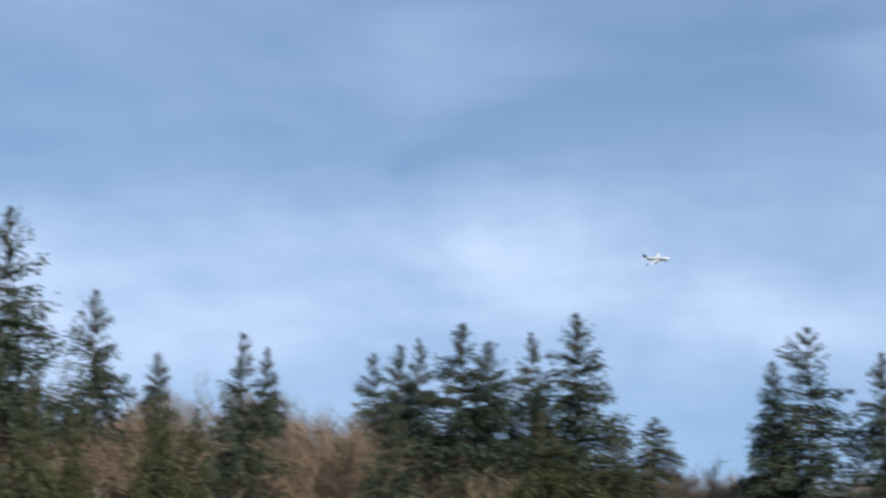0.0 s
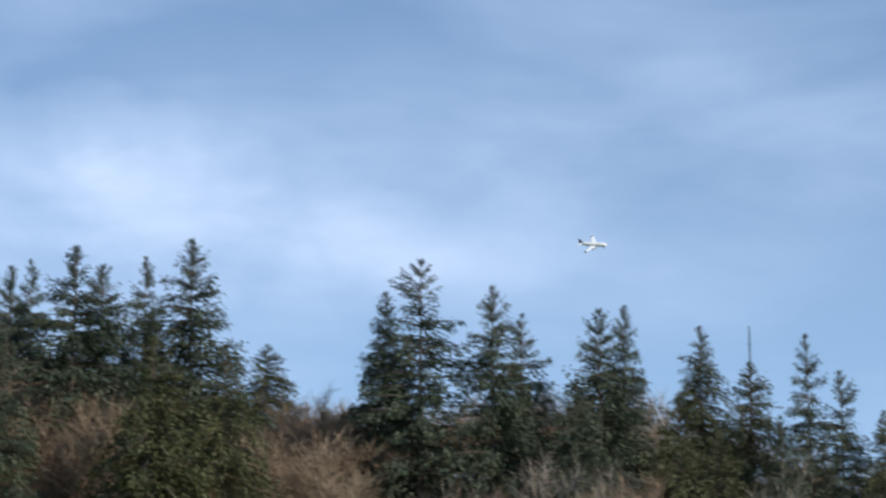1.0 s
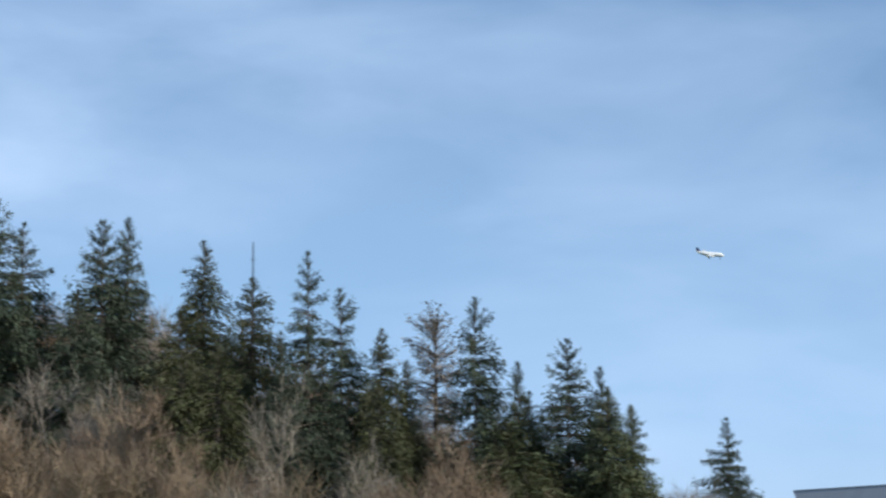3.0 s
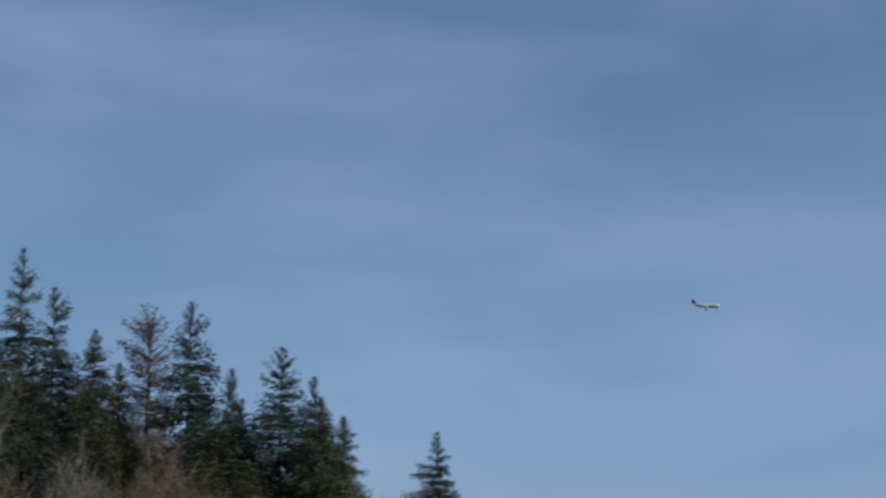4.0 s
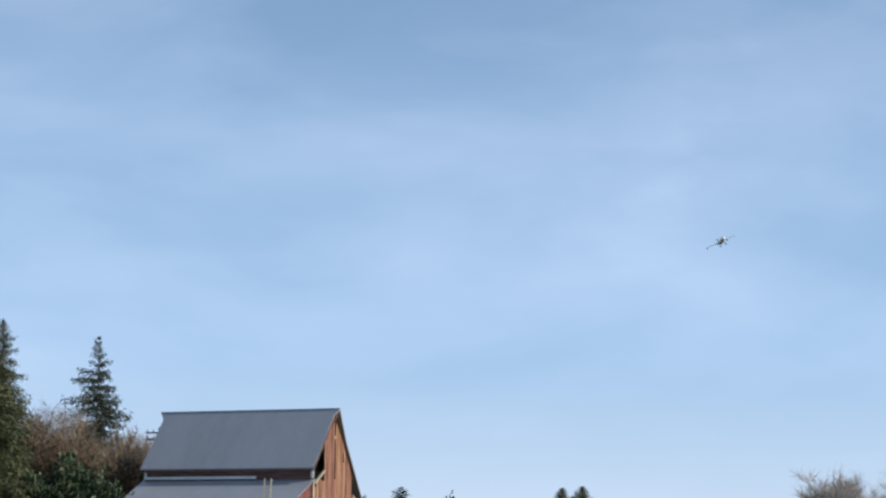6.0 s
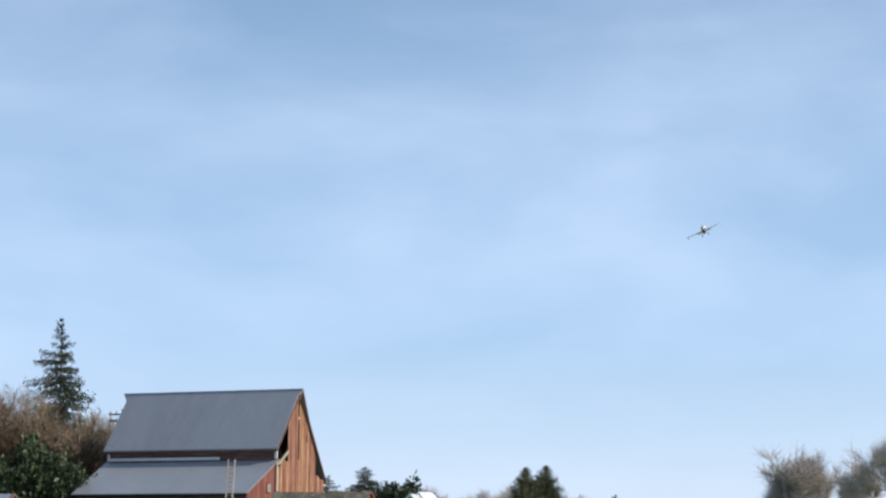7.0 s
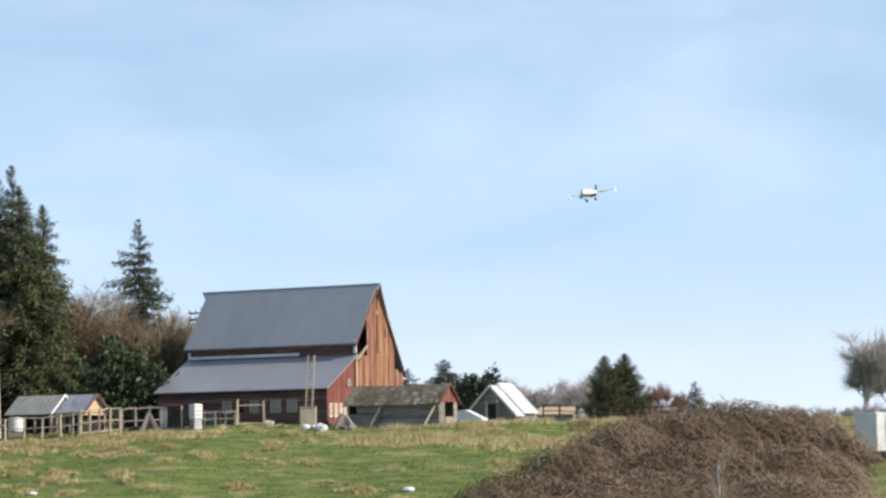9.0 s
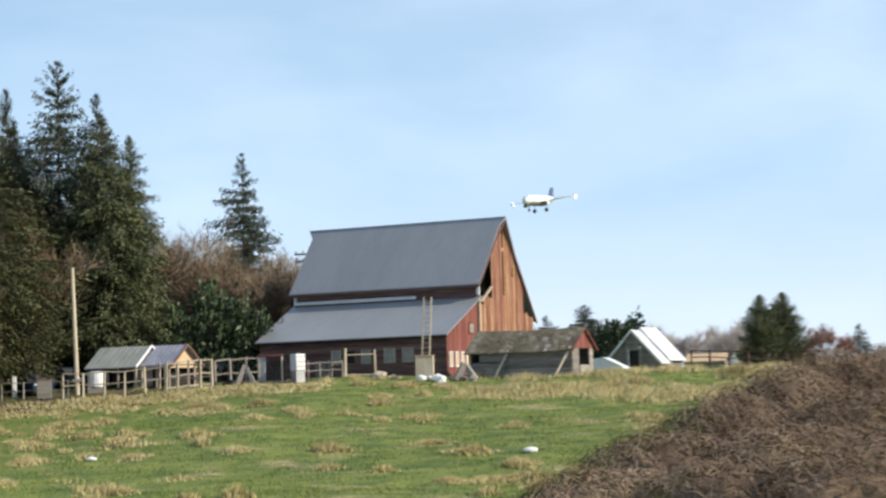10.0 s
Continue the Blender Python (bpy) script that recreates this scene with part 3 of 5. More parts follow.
# the conifers, one by one
tree("fir", -11.14, 14.92, 200, 15.1)
tree("fir_open", -8.87, 12.96, 205, 12.3)
tree("fir", -7.23, 11.47, 225, 7.3)
tree("fir", -5.10, 12.03, 190, 13.0)
tree("fir", -4.47, 11.69, 215, 8.5)
tree("cedar", -10.32, 10.85, 178, 10.0)
tree("cedar", -7.13, 10.55, 180, 11.5)
tree("cedar", -6.19, 10.16, 182, 8.2)
tree("cedar", -9.31, 10.34, 186, 8.4)
tree("fir", -1.73, 11.60, 215, 9.3)
tree("fir", -1.08, 11.82, 220, 8.7)
tree("fir", -0.59, 12.00, 212, 9.9)
tree("fir", -1.32, 10.55, 190, 9.6)
tree("fir", 0.53, 12.37, 205, 16.3)
tree("fir", 1.20, 11.92, 214, 12.3)
tree("fir_open", 2.28, 12.17, 220, 10.1)
tree("fir", 3.45, 12.63, 210, 14.3)
tree("cedar", 2.57, 10.22, 185, 16.0)
tree("cedar", 4.36, 10.01, 188, 10.6)
tree("cedar", 5.39, 10.03, 230, 10.4)
tree("fir", 8.41, 11.37, 212, 11.4)
tree("fir_open", 9.30, 12.19, 208, 15.4)
tree("fir_open", 11.14, 11.52, 208, 12.5)
tree("fir", 11.88, 10.83, 212, 11.4)
tree("fir", 13.85, 10.93, 210, 12.8)
tree("fir_open", 14.49, 11.00, 214, 9.8)
tree("fir", 13.26, 9.19, 205, 8.9)
tree("cedar", 16.40, 10.44, 222, 10.4)
tree("cedar", 17.61, 9.54, 210, 11.9)
tree("cedar", 15.81, 8.73, 188, 13.1)
tree("cedar", 16.78, 7.87, 184, 10.5)
tree("fir", 18.34, 8.19, 200, 7.2)
tree("fir_open", 19.04, 10.22, 205, 8.9)
tree("fir_open", 19.86, 9.27, 208, 10.6)
tree("cedar", 20.90, 8.26, 206, 10.5)
tree("cedar", 21.53, 7.46, 208, 7.1)
tree("snag", 22.26, 8.40, 214, 7.4)
tree("fir_open", 23.27, 9.01, 206, 9.5)
tree("fir", 24.33, 7.38, 216, 6.2)
tree("cedar", 24.61, 6.63, 204, 7.6)
tree("fir", 25.59, 7.93, 203, 10.4)
tree("fir", 26.42, 7.22, 207, 7.6)
tree("fir_dense", 26.57, 6.73, 199, 8.4)
tree("fir_dense", 27.17, 6.28, 201, 6.6)
tree("cedar", 23.87, 5.27, 182, 11.2)
tree("cedar", 15.87, 7.73, 184, 11.0)
tree("cedar", 20.81, 6.95, 196, 8.8)
tree("fir", 29.54, 5.89, 226, 9.0)
tree("fir_dense", 24.03, 5.96, 196, 15.2)
tree("cedar", 24.50, 4.75, 186, 8.3)
tree("fir", 37.14, 2.27, 310, 9.4)
tree("fir", 36.24, 2.07, 330, 7.1)
tree("cypress", 41.17, 2.29, 212, 3.9)
tree("cypress", 41.66, 2.33, 214, 4.3)
tree("fir_open", 43.41, 1.61, 260, 4.4)


def scatter_bare():
    """Leafless trees and brush between the conifers, up the slope."""
    rng = random.Random(5)
    top = ([-14, -8, -5, -3, 0, 3, 6.7, 10, 15.5, 17, 20, 24.5, 28.6, 30.5, 33], [11.4, 11.2, 11.2, 10.9, 10.2, 9.6, 9.35, 9.1, 9.6, 8.6, 7.4, 6.4, 4.35, 3.95, 3.6])
    for i in range(88):
        a = -13.5 + 45.5 * (i + rng.random()) / 88
        d = rng.choice((198, 214, 222, 228, 234, 242) if a < 7.8 else (226, 232, 238, 244)) + rng.uniform(-5, 5)
        e = float(np.interp(a, *top)) - rng.uniform(0.0, 0.5) - max(0, 228 - d) / 40 * rng.uniform(1.2, 2.6)
        if a > 22:
            d = rng.uniform(214, 223) if a > 27 else rng.uniform(228, 240)
            e = float(np.interp(a, *top)) - rng.uniform(0.0, 0.8)
        p = ray(a, e, d)
        h = min(21.0, max(5.0, p.z - terrain(p.x, p.y)))
        pale = rng.random() < 0.25
        ms = rng.choice(BARE_PALE if pale else BARE)
        bare_tree(ms, p.x, p.y, h, rng.uniform(0, 360), 14.0, rng.uniform(0.85, 1.25),
                  "pale leafless alder with fine upright twigs" if pale else "leafless grey-brown alder with fine twigs")
    for i in range(16):
        a = 27.4 + 4.0 * (i + rng.random()) / 16
        p = ray(a, float(np.interp(a, *top)) - rng.uniform(0.1, 0.5), rng.uniform(213, 222))
        bare_tree(rng.choice(BARE[1::2] + BARE_PALE), p.x, p.y, p.z - terrain(p.x, p.y), rng.uniform(0, 360), 14.0, rng.uniform(1.1, 1.5),
                  "leafless grey-brown alder with fine twigs")
    for i in range(9):
        a = 12.5 + 12.5 * (i + rng.random()) / 9
        p = ray(a, float(np.interp(a, *top)) - rng.uniform(1.1, 2.6), rng.uniform(184, 198))
        bare_tree(rng.choice(BARE_PALE + BARE), p.x, p.y, max(4.0, p.z - terrain(p.x, p.y)), rng.uniform(0, 360), 14.0, rng.uniform(0.8, 1.15),
                  "leafless grey-brown alder with fine twigs")
    for a in (-12.3, -10.2, -7.9, -6.4, -2.6, -1.9, -1.2, -0.6, 0.2, 5.9, 6.5, 7.2, 7.8):
        p = ray(a, float(np.interp(a, *top)) - rng.uniform(0.0, 0.25), rng.uniform(198, 206) if a < 5 else rng.uniform(215, 222))
        bare_tree(rng.choice(BARE), p.x, p.y, p.z - terrain(p.x, p.y), rng.uniform(0, 360), 14.0, rng.uniform(0.9, 1.2),
                  "leafless grey-brown alder with fine twigs")
    # brush low on the slope
    for i in range(48):
        a = -12 + 36 * (i + rng.random()) / 48
        d = rng.uniform(168, 190)
        p = ray(a, 0, d)
        h = rng.uniform(1.6, 3.0)
        bare_tree(rng.choice(BRUSH), p.x, p.y, h, rng.uniform(0, 360), 7.0, rng.uniform(1.1, 1.6),
                  "tangled leafless brush on the slope", "slope brush", "brush")
    # far trees along the flat, beyond the farm; pale twigs carry the distance haze
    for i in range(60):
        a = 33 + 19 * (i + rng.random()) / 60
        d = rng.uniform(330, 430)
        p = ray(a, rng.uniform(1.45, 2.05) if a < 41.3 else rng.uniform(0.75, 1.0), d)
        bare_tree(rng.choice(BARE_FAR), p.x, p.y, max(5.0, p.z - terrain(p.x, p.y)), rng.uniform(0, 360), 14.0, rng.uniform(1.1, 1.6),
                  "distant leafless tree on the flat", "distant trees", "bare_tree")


scatter_bare()
# single leafless trees that stand before the cedars
for k, (az, el, d, wide) in enumerate(((18.05, 7.3, 177, 0.9), (22.4, 6.2, 177, 0.9), (18.3, 5.6, 172, 1.0), (14.2, 6.8, 176, 0.8), (15.7, 6.0, 173, 0.7), (11.3, 6.9, 178, 0.9),
                                       (12.6, 6.3, 174, 0.9), (20.3, 6.0, 173, 0.8), (23.1, 5.3, 174, 0.8), (9.4, 6.6, 176, 0.9))):
    p = ray(az, el, d)
    bare_tree((BARE_PALE[:1] + BARE)[(k * 3) % 7], p.x, p.y, p.z - terrain(p.x, p.y), k * 67 % 360, 14.0, wide, "leafless alder with pale upright stems before the cedars")
for az, el, d, wide in ((47.6, 3.05, 230, 1.25), (48.15, 2.75, 233, 1.2), (49.5, 2.75, 238, 1.0), (50.4, 3.5, 226, 1.0), (51.5, 3.3, 232, 1.0)):
    p = ray(az, el, d)
    bare_tree(UPRIGHT[int(az) % 2], p.x, p.y, p.z - terrain(p.x, p.y), az * 41 % 360, 16.0, wide, "large leafless tree with a rounded pale crown", "roadside trees")
for az, el in ((42.6, 1.7), (43.1, 1.45), (41.7, 1.2)):
    p = ray(az, el, 215)
    bare_tree(BARE_RED[0], p.x, p.y, p.z - terrain(p.x, p.y), az * 97 % 360, 9.0, 1.0, "reddish leafless ornamental tree", "ornamental trees")

for az, el, d, w, k in ((28.9, 2.9, 203, 5.6, "green"), (29.8, 2.5, 203, 4.6, "green"), (28.1, 2.4, 201, 4.8, "green"), (30.4, 2.0, 203, 3.4, "olive"),
                        (26.6, 2.2, 206, 6.0, "olive"), (24.6, 2.6, 198, 6.0, "olive"), (38.25, 2.0, 290, 7.0, "green"), (37.75, 1.85, 292, 5.5, "green"),
                        (40.7, 1.1, 290, 5.0, "dark"), (36.6, 1.5, 330, 5.0, "olive"), (42.0, 1.2, 280, 5.0, "brown")):
    shrub(k, az, el, d, w, {"green": "rounded leafy evergreen shrub with glossy leaves", "olive": "olive-green evergreen shrub, loose and shaggy",
                            "dark": "dark clipped evergreen shrub beside the fence", "brown": "bushy brown leafless shrub"}[k], pick=int(az * 10))


# ---- the barn ----
BARN = Matrix.Translation((116.3, 162.7, 3.3)) @ Matrix.Rotation(math.atan2(-0.8876, 0.4606), 4, "Z")
# local: x along the ridge to the near gable, y away from the lean-to; heights over its ground
RIDGE, EAVE, EAVE_FAR, LEAN_TOP, LEAN_LOW = 13.0, 8.05, 5.5, 6.75, 3.72
Y_FRONT, Y_BACK, Y_LEAN = -3.95, 5.05, -9.5
GAB, END = -0.42, -17.2


def roof_z(y):
    return RIDGE + (y * (RIDGE - EAVE) / 3.95 if y < 0 else -y * (RIDGE - EAVE_FAR) / 5.05)


def slab(name, a, b, x0, x1, mat, parent, thick=0.09, hood=0.0, ribs=0, label=""):
    """A roof slope from a to b (y, z), between x0 and x1; hood: how far the upper edge juts at both ends."""
    (ya, za), (yb, zb) = a, b
    bm = bmesh.new()
    steps = 6
    rows = []
    for i in range(steps + 1):
        q = i / steps
        h = hood * max(0.0, 1 - q * 3.0)
        y, z = ya + (yb - ya) * q, za + (zb - za) * q
        rows.append([bm.verts.new((x, y, z + dz)) for dz in (0, -thick) for x in (x0 - h, x1 + h * 0.6)])
    for r, s in zip(rows, rows[1:]):
        bm.faces.new((r[0], r[1], s[1], s[0]))
        bm.faces.new((r[2], s[2], s[3], r[3]))
        bm.faces.new((r[0], s[0], s[2], r[2]))
        bm.faces.new((r[1], r[3], s[3], s[1]))
    bm.faces.new((rows[0][0], rows[0][2], rows[0][3], rows[0][1]))
    bm.faces.new((rows[-1][0], rows[-1][1], rows[-1][3], rows[-1][2]))
    ob = part(name, bm, mat, parent, label)
    if ribs:
        rb = bmesh.new()
        up = Vector((0, -(zb - za), yb - ya)).normalized() * (1 if yb > ya else -1)
        for i in range(ribs):
            x = x0 + (x1 - x0) * (i + 0.5) / ribs
            beam(rb, Vector((x, ya, za)) + up * 0.01, Vector((x, yb, zb)) + up * 0.01, 0.045)
        part("seams", rb, mat, ob)
    return ob


def make_barn():
    barn = thing("barn", BARN, "big old timber barn with grey metal roof and weathered orange gable", "barn")
    third = (0 + (Y_FRONT - 0.3) * 0.36, RIDGE - (RIDGE - EAVE) / 3.95 * 4.25 * 0.36)
    low = (Y_FRONT - 0.3, roof_z(Y_FRONT - 0.3))
    slab("roof", (0.0, RIDGE), third, END - 0.35, GAB + 0.2, ROOF, barn, hood=0.55, label="smooth grey metal roofing")
    slab("roof", third, low, END - 0.35, GAB + 0.2, ROOF, barn)
    slab("roof", (0.0, RIDGE + 0.01), (Y_BACK + 0.35, roof_z(Y_BACK + 0.35)), END - 0.35, GAB + 0.2, ROOF, barn, hood=0.55)
    cap = bmesh.new()
    beam(cap, (END - 0.9, 0, RIDGE), (GAB + 0.5, 0, RIDGE), 0.12)
    part("ridge_cap", cap, ROOF, barn)
    slab("lean_to_roof", (Y_FRONT + 0.2, LEAN_TOP), (Y_LEAN, LEAN_LOW), END - 0.25, GAB + 0.2, ROOF_LOW, barn, label="paler grey metal lean-to roofing")
    # fascias and trim
    part("fascia", box(END - 0.3, GAB + 0.15, low[0] + 0.02, low[0] + 0.1, low[1] - 0.3, low[1] - 0.1), DARKWOOD, barn)
    part("fascia", box(END - 0.2, GAB + 0.15, Y_LEAN + 0.03, Y_LEAN + 0.1, LEAN_LOW - 0.22, LEAN_LOW - 0.07), BLACK, barn)
    part("gutter", box(END, -5.9, Y_FRONT - 0.16, Y_FRONT - 0.06, LEAN_TOP - 0.02, LEAN_TOP + 0.24), WHITE, barn, "pale metal flashing strip")
    part("corner_board", box(GAB - 0.15, GAB + 0.12, Y_FRONT - 0.12, Y_FRONT + 0.02, LEAN_TOP + 0.05, EAVE - 0.1), WHITE, barn, "white corner board")
    part("corner_board", box(END - 0.05, END + 0.2, Y_FRONT - 0.12, Y_FRONT + 0.02, LEAN_TOP + 0.05, EAVE - 0.1), WHITE, barn, "white corner board")
    # barge boards along both gable edges
    for sgn, ye, ze in ((-1, low[0], low[1]), (1, Y_BACK + 0.35, roof_z(Y_BACK + 0.35))):
        bm = bmesh.new()
        beam(bm, (GAB + 0.48, 0, RIDGE - 0.2), (GAB + 0.24, ye * 0.34, RIDGE + (ze - RIDGE) * 0.34 - 0.22), 0.09)
        beam(bm, (GAB + 0.24, ye * 0.34, RIDGE + (ze - RIDGE) * 0.34 - 0.22), (GAB + 0.22, ye, ze - 0.2), 0.10)
        part("barge_board", bm, DARKWOOD, barn)
    # the band of wall between the two roofs, and the hidden walls
    part("wall", box(END, GAB - 0.1, Y_FRONT - 0.02, Y_FRONT + 0.16, 0.0, EAVE - 0.14), DARKWOOD, barn, "dark weathered board wall")
    n = 3
    for k in range(n):
        z0 = LEAN_TOP + 0.42 + k * (EAVE - 0.25 - LEAN_TOP - 0.42) / n
        part("board", box(END + 0.2, GAB - 0.15, Y_FRONT - 0.06 - 0.01 * k, Y_FRONT - 0.024, z0, z0 + (EAVE - 0.25 - LEAN_TOP - 0.42) / n - 0.03, 0.01), DARKWOOD, barn)
    part("wall", box(END, GAB - 0.1, Y_BACK - 0.16, Y_BACK, 0.0, EAVE_FAR - 0.2), REDWOOD, barn)
    part("wall", prism([(Y_FRONT + 0.2, 0), (Y_BACK - 0.2, 0), (Y_BACK - 0.2, roof_z(Y_BACK - 0.2) - 0.15), (0, RIDGE - 0.2), (Y_FRONT + 0.2, roof_z(Y_FRONT + 0.2) - 0.15)], "x", END, END + 0.15), DARKWOOD, barn)
    # black lining behind the gable boards and holes, painting the loft's shade
    part("hay_loft", prism([(Y_FRONT + 0.3, 0), (Y_BACK - 0.3, 0), (Y_BACK - 0.3, roof_z(Y_BACK - 0.3) - 0.3), (0, RIDGE - 0.4), (Y_FRONT + 0.3, roof_z(Y_FRONT + 0.3) - 0.3)], "x", GAB - 2.4, GAB - 2.3), BLACK, barn, "black sheet painting the shade inside the loft")
    # gable boards, each one a plank
    rng = random.Random(8)
    step = 0.265
    y = Y_FRONT + 0.02
    while y < Y_BACK - 0.05:
        y1 = min(y + step - 0.012, Y_BACK)
        ym = (y + y1) / 2
        top0, top1 = roof_z(y) - 0.14, roof_z(y1) - 0.14
        spans = [(0.0, None)]
        if ym < -1.85:
            spans = [(0.0, 6.6 + rng.random() * 0.3)]
            if ym < -3.2:
                spans = [(0.0, 5.9 + rng.random() * 0.5)]
        elif 0.05 < ym < 0.32:
            spans = [(0.0, 6.9), (10.35, 10.55)]
        elif 1.75 < ym < 2.02:
            spans = [(0.0, 8.4), (9.15, None)]
        elif 3.4 < ym < 4.2:
            spans = [(0.0, 1.0), (4.5, 5.3 + rng.random() * 0.3)] if ym < 3.6 else [(0.0, 5.45 + rng.random() * 0.2)]
        elif ym >= 4.2:
            spans = [(0.0, 5.3)]
        elif 3.05 < ym < 3.4:
            spans = [(0.0, 1.6), (3.9, None)]
        for z0, z1 in spans:
            a, b = (top0, top1) if z1 is None else (min(z1, top0), min(z1 + rng.uniform(-0.1, 0.1), top1))
            o = rng.uniform(0, 0.035)
            part("board", prism([(y, z0), (y1, z0), (y1, b), (y, a)], "x", GAB - 0.03 + o, GAB + 0.01 + o), PLANK, barn)
        y += step
    for y in (1.6,):
        part("stud", box(GAB - 0.2, GAB - 0.08, y, y + 0.15, 0, roof_z(y) - 0.3, 0.01), TIMBER, barn)
    bm = bmesh.new()
    beam(bm, (GAB + 0.05, -3.7, 6.3), (GAB + 0.08, -1.9, 7.5), 0.16)
    part("brace", bm, TIMBER, barn, "loose bare timber brace")
    bm = bmesh.new()
    beam(bm, (GAB + 0.1, -4.1, 2.8), (GAB + 0.1, -4.05, 6.5), 0.16)
    part("pole", bm, TIMBER, barn)
    # lean-to walls
    wl = part("lean_to_wall", box(END, GAB - 0.05, Y_LEAN + 0.35, Y_LEAN + 0.5, 0.0, LEAN_LOW - 0.02), DARKWOOD, barn, "dark red weathered board wall")
    k = 11
    for i in range(k):
        z0 = LEAN_LOW * i / k
        part("board", box(END, GAB - 0.02, Y_LEAN + 0.31, Y_LEAN + 0.348, z0 + 0.01, z0 + LEAN_LOW / k - 0.012, 0.008), DARKWOOD, wl)
    lo_y, hi_y = Y_LEAN + 0.4, Y_FRONT
    lz = lambda q: LEAN_LOW + (LEAN_TOP - LEAN_LOW) * (q - Y_LEAN) / (Y_FRONT + 0.2 - Y_LEAN) - 0.1
    gl = part("lean_to_gable", prism([(lo_y, 0), (hi_y, 0), (hi_y, lz(hi_y)), (lo_y, lz(lo_y))], "x", GAB - 0.2, GAB - 0.08), REDWOOD, barn, "faded red board gable of the lean-to")
    y = lo_y
    while y < hi_y - 0.05:
        y1 = min(y + 0.3, hi_y)
        part("board", prism([(y, 0), (y1 - 0.015, 0), (y1 - 0.015, lz(y1)), (y, lz(y))], "x", GAB - 0.077, GAB - 0.04), REDWOOD, gl)
        y = y1

    def window(parent, m, w, h, bars=True, glass=GLASS, frame_mat=WHITE):
        wn = thing("window", m, "", "")
        wn.parent = parent
        part("pane", box(-w / 2, w / 2, -0.03, 0.0, 0, h, 0), glass, wn)
        bm = bmesh.new()
        for x0, x1, z0, z1 in ((-w / 2 - 0.08, -w / 2, -0.08, h + 0.08), (w / 2, w / 2 + 0.08, -0.08, h + 0.08), (-w / 2, w / 2, -0.08, 0), (-w / 2, w / 2, h, h + 0.08)):
            add_box(bm, x0, x1, -0.08, 0.0, z0, z1)
        if bars:
            add_box(bm, -0.02, 0.02, -0.05, -0.032, 0, h)
            add_box(bm, -w / 2, w / 2, -0.05, -0.032, h / 2 - 0.02, h / 2 + 0.02)
        part("frame", bm, frame_mat, wn)
        return wn

    ln = GAB - END
    # the black pane paints the shade behind an open window
    for q, w, g in ((0.42, 0.7, GLASS), (0.50, 0.7, BLACK), (0.58, 0.7, GLASS), (0.705, 0.85, GLASS), (0.80, 0.85, GLASS)):
        window(barn, pose(END + ln * q, Y_LEAN + 0.30, LEAN_LOW - 1.9), w, 0.95, g is GLASS, g, TIMBER if g is GLASS else DARKWOOD)
    for y in (-8.6, -7.7, -6.8, -6.0):
        window(barn, pose(GAB - 0.035, y, 1.35, 0, 0, 90), 0.34, 1.0, False, PLY, WHITE)
    window(barn, pose(GAB - 0.035, -5.2, 3.9, 0, 0, 90), 0.8, 0.7, False, GREYWOOD, REDWOOD)
    dr = part("door", box(END + ln * 0.305, END + ln * 0.365, Y_LEAN + 0.22, Y_LEAN + 0.30, 0.0, 2.1), GREYWOOD, barn, "grey board door")
    part("door_frame", box(END + ln * 0.375, END + ln * 0.385, Y_LEAN + 0.15, Y_LEAN + 0.30, 0.0, 2.2), GREYWOOD, dr)
    # black sheet on the wall, painting the shade of an opening
    part("opening", box(END + ln * 0.02, END + ln * 0.10, Y_LEAN + 0.26, Y_LEAN + 0.305, 0.0, 2.2, 0), BLACK, barn)
    return barn


make_barn()


# ---- the model aeroplane ----
SPAN, LENGTH = 1.9, 2.0


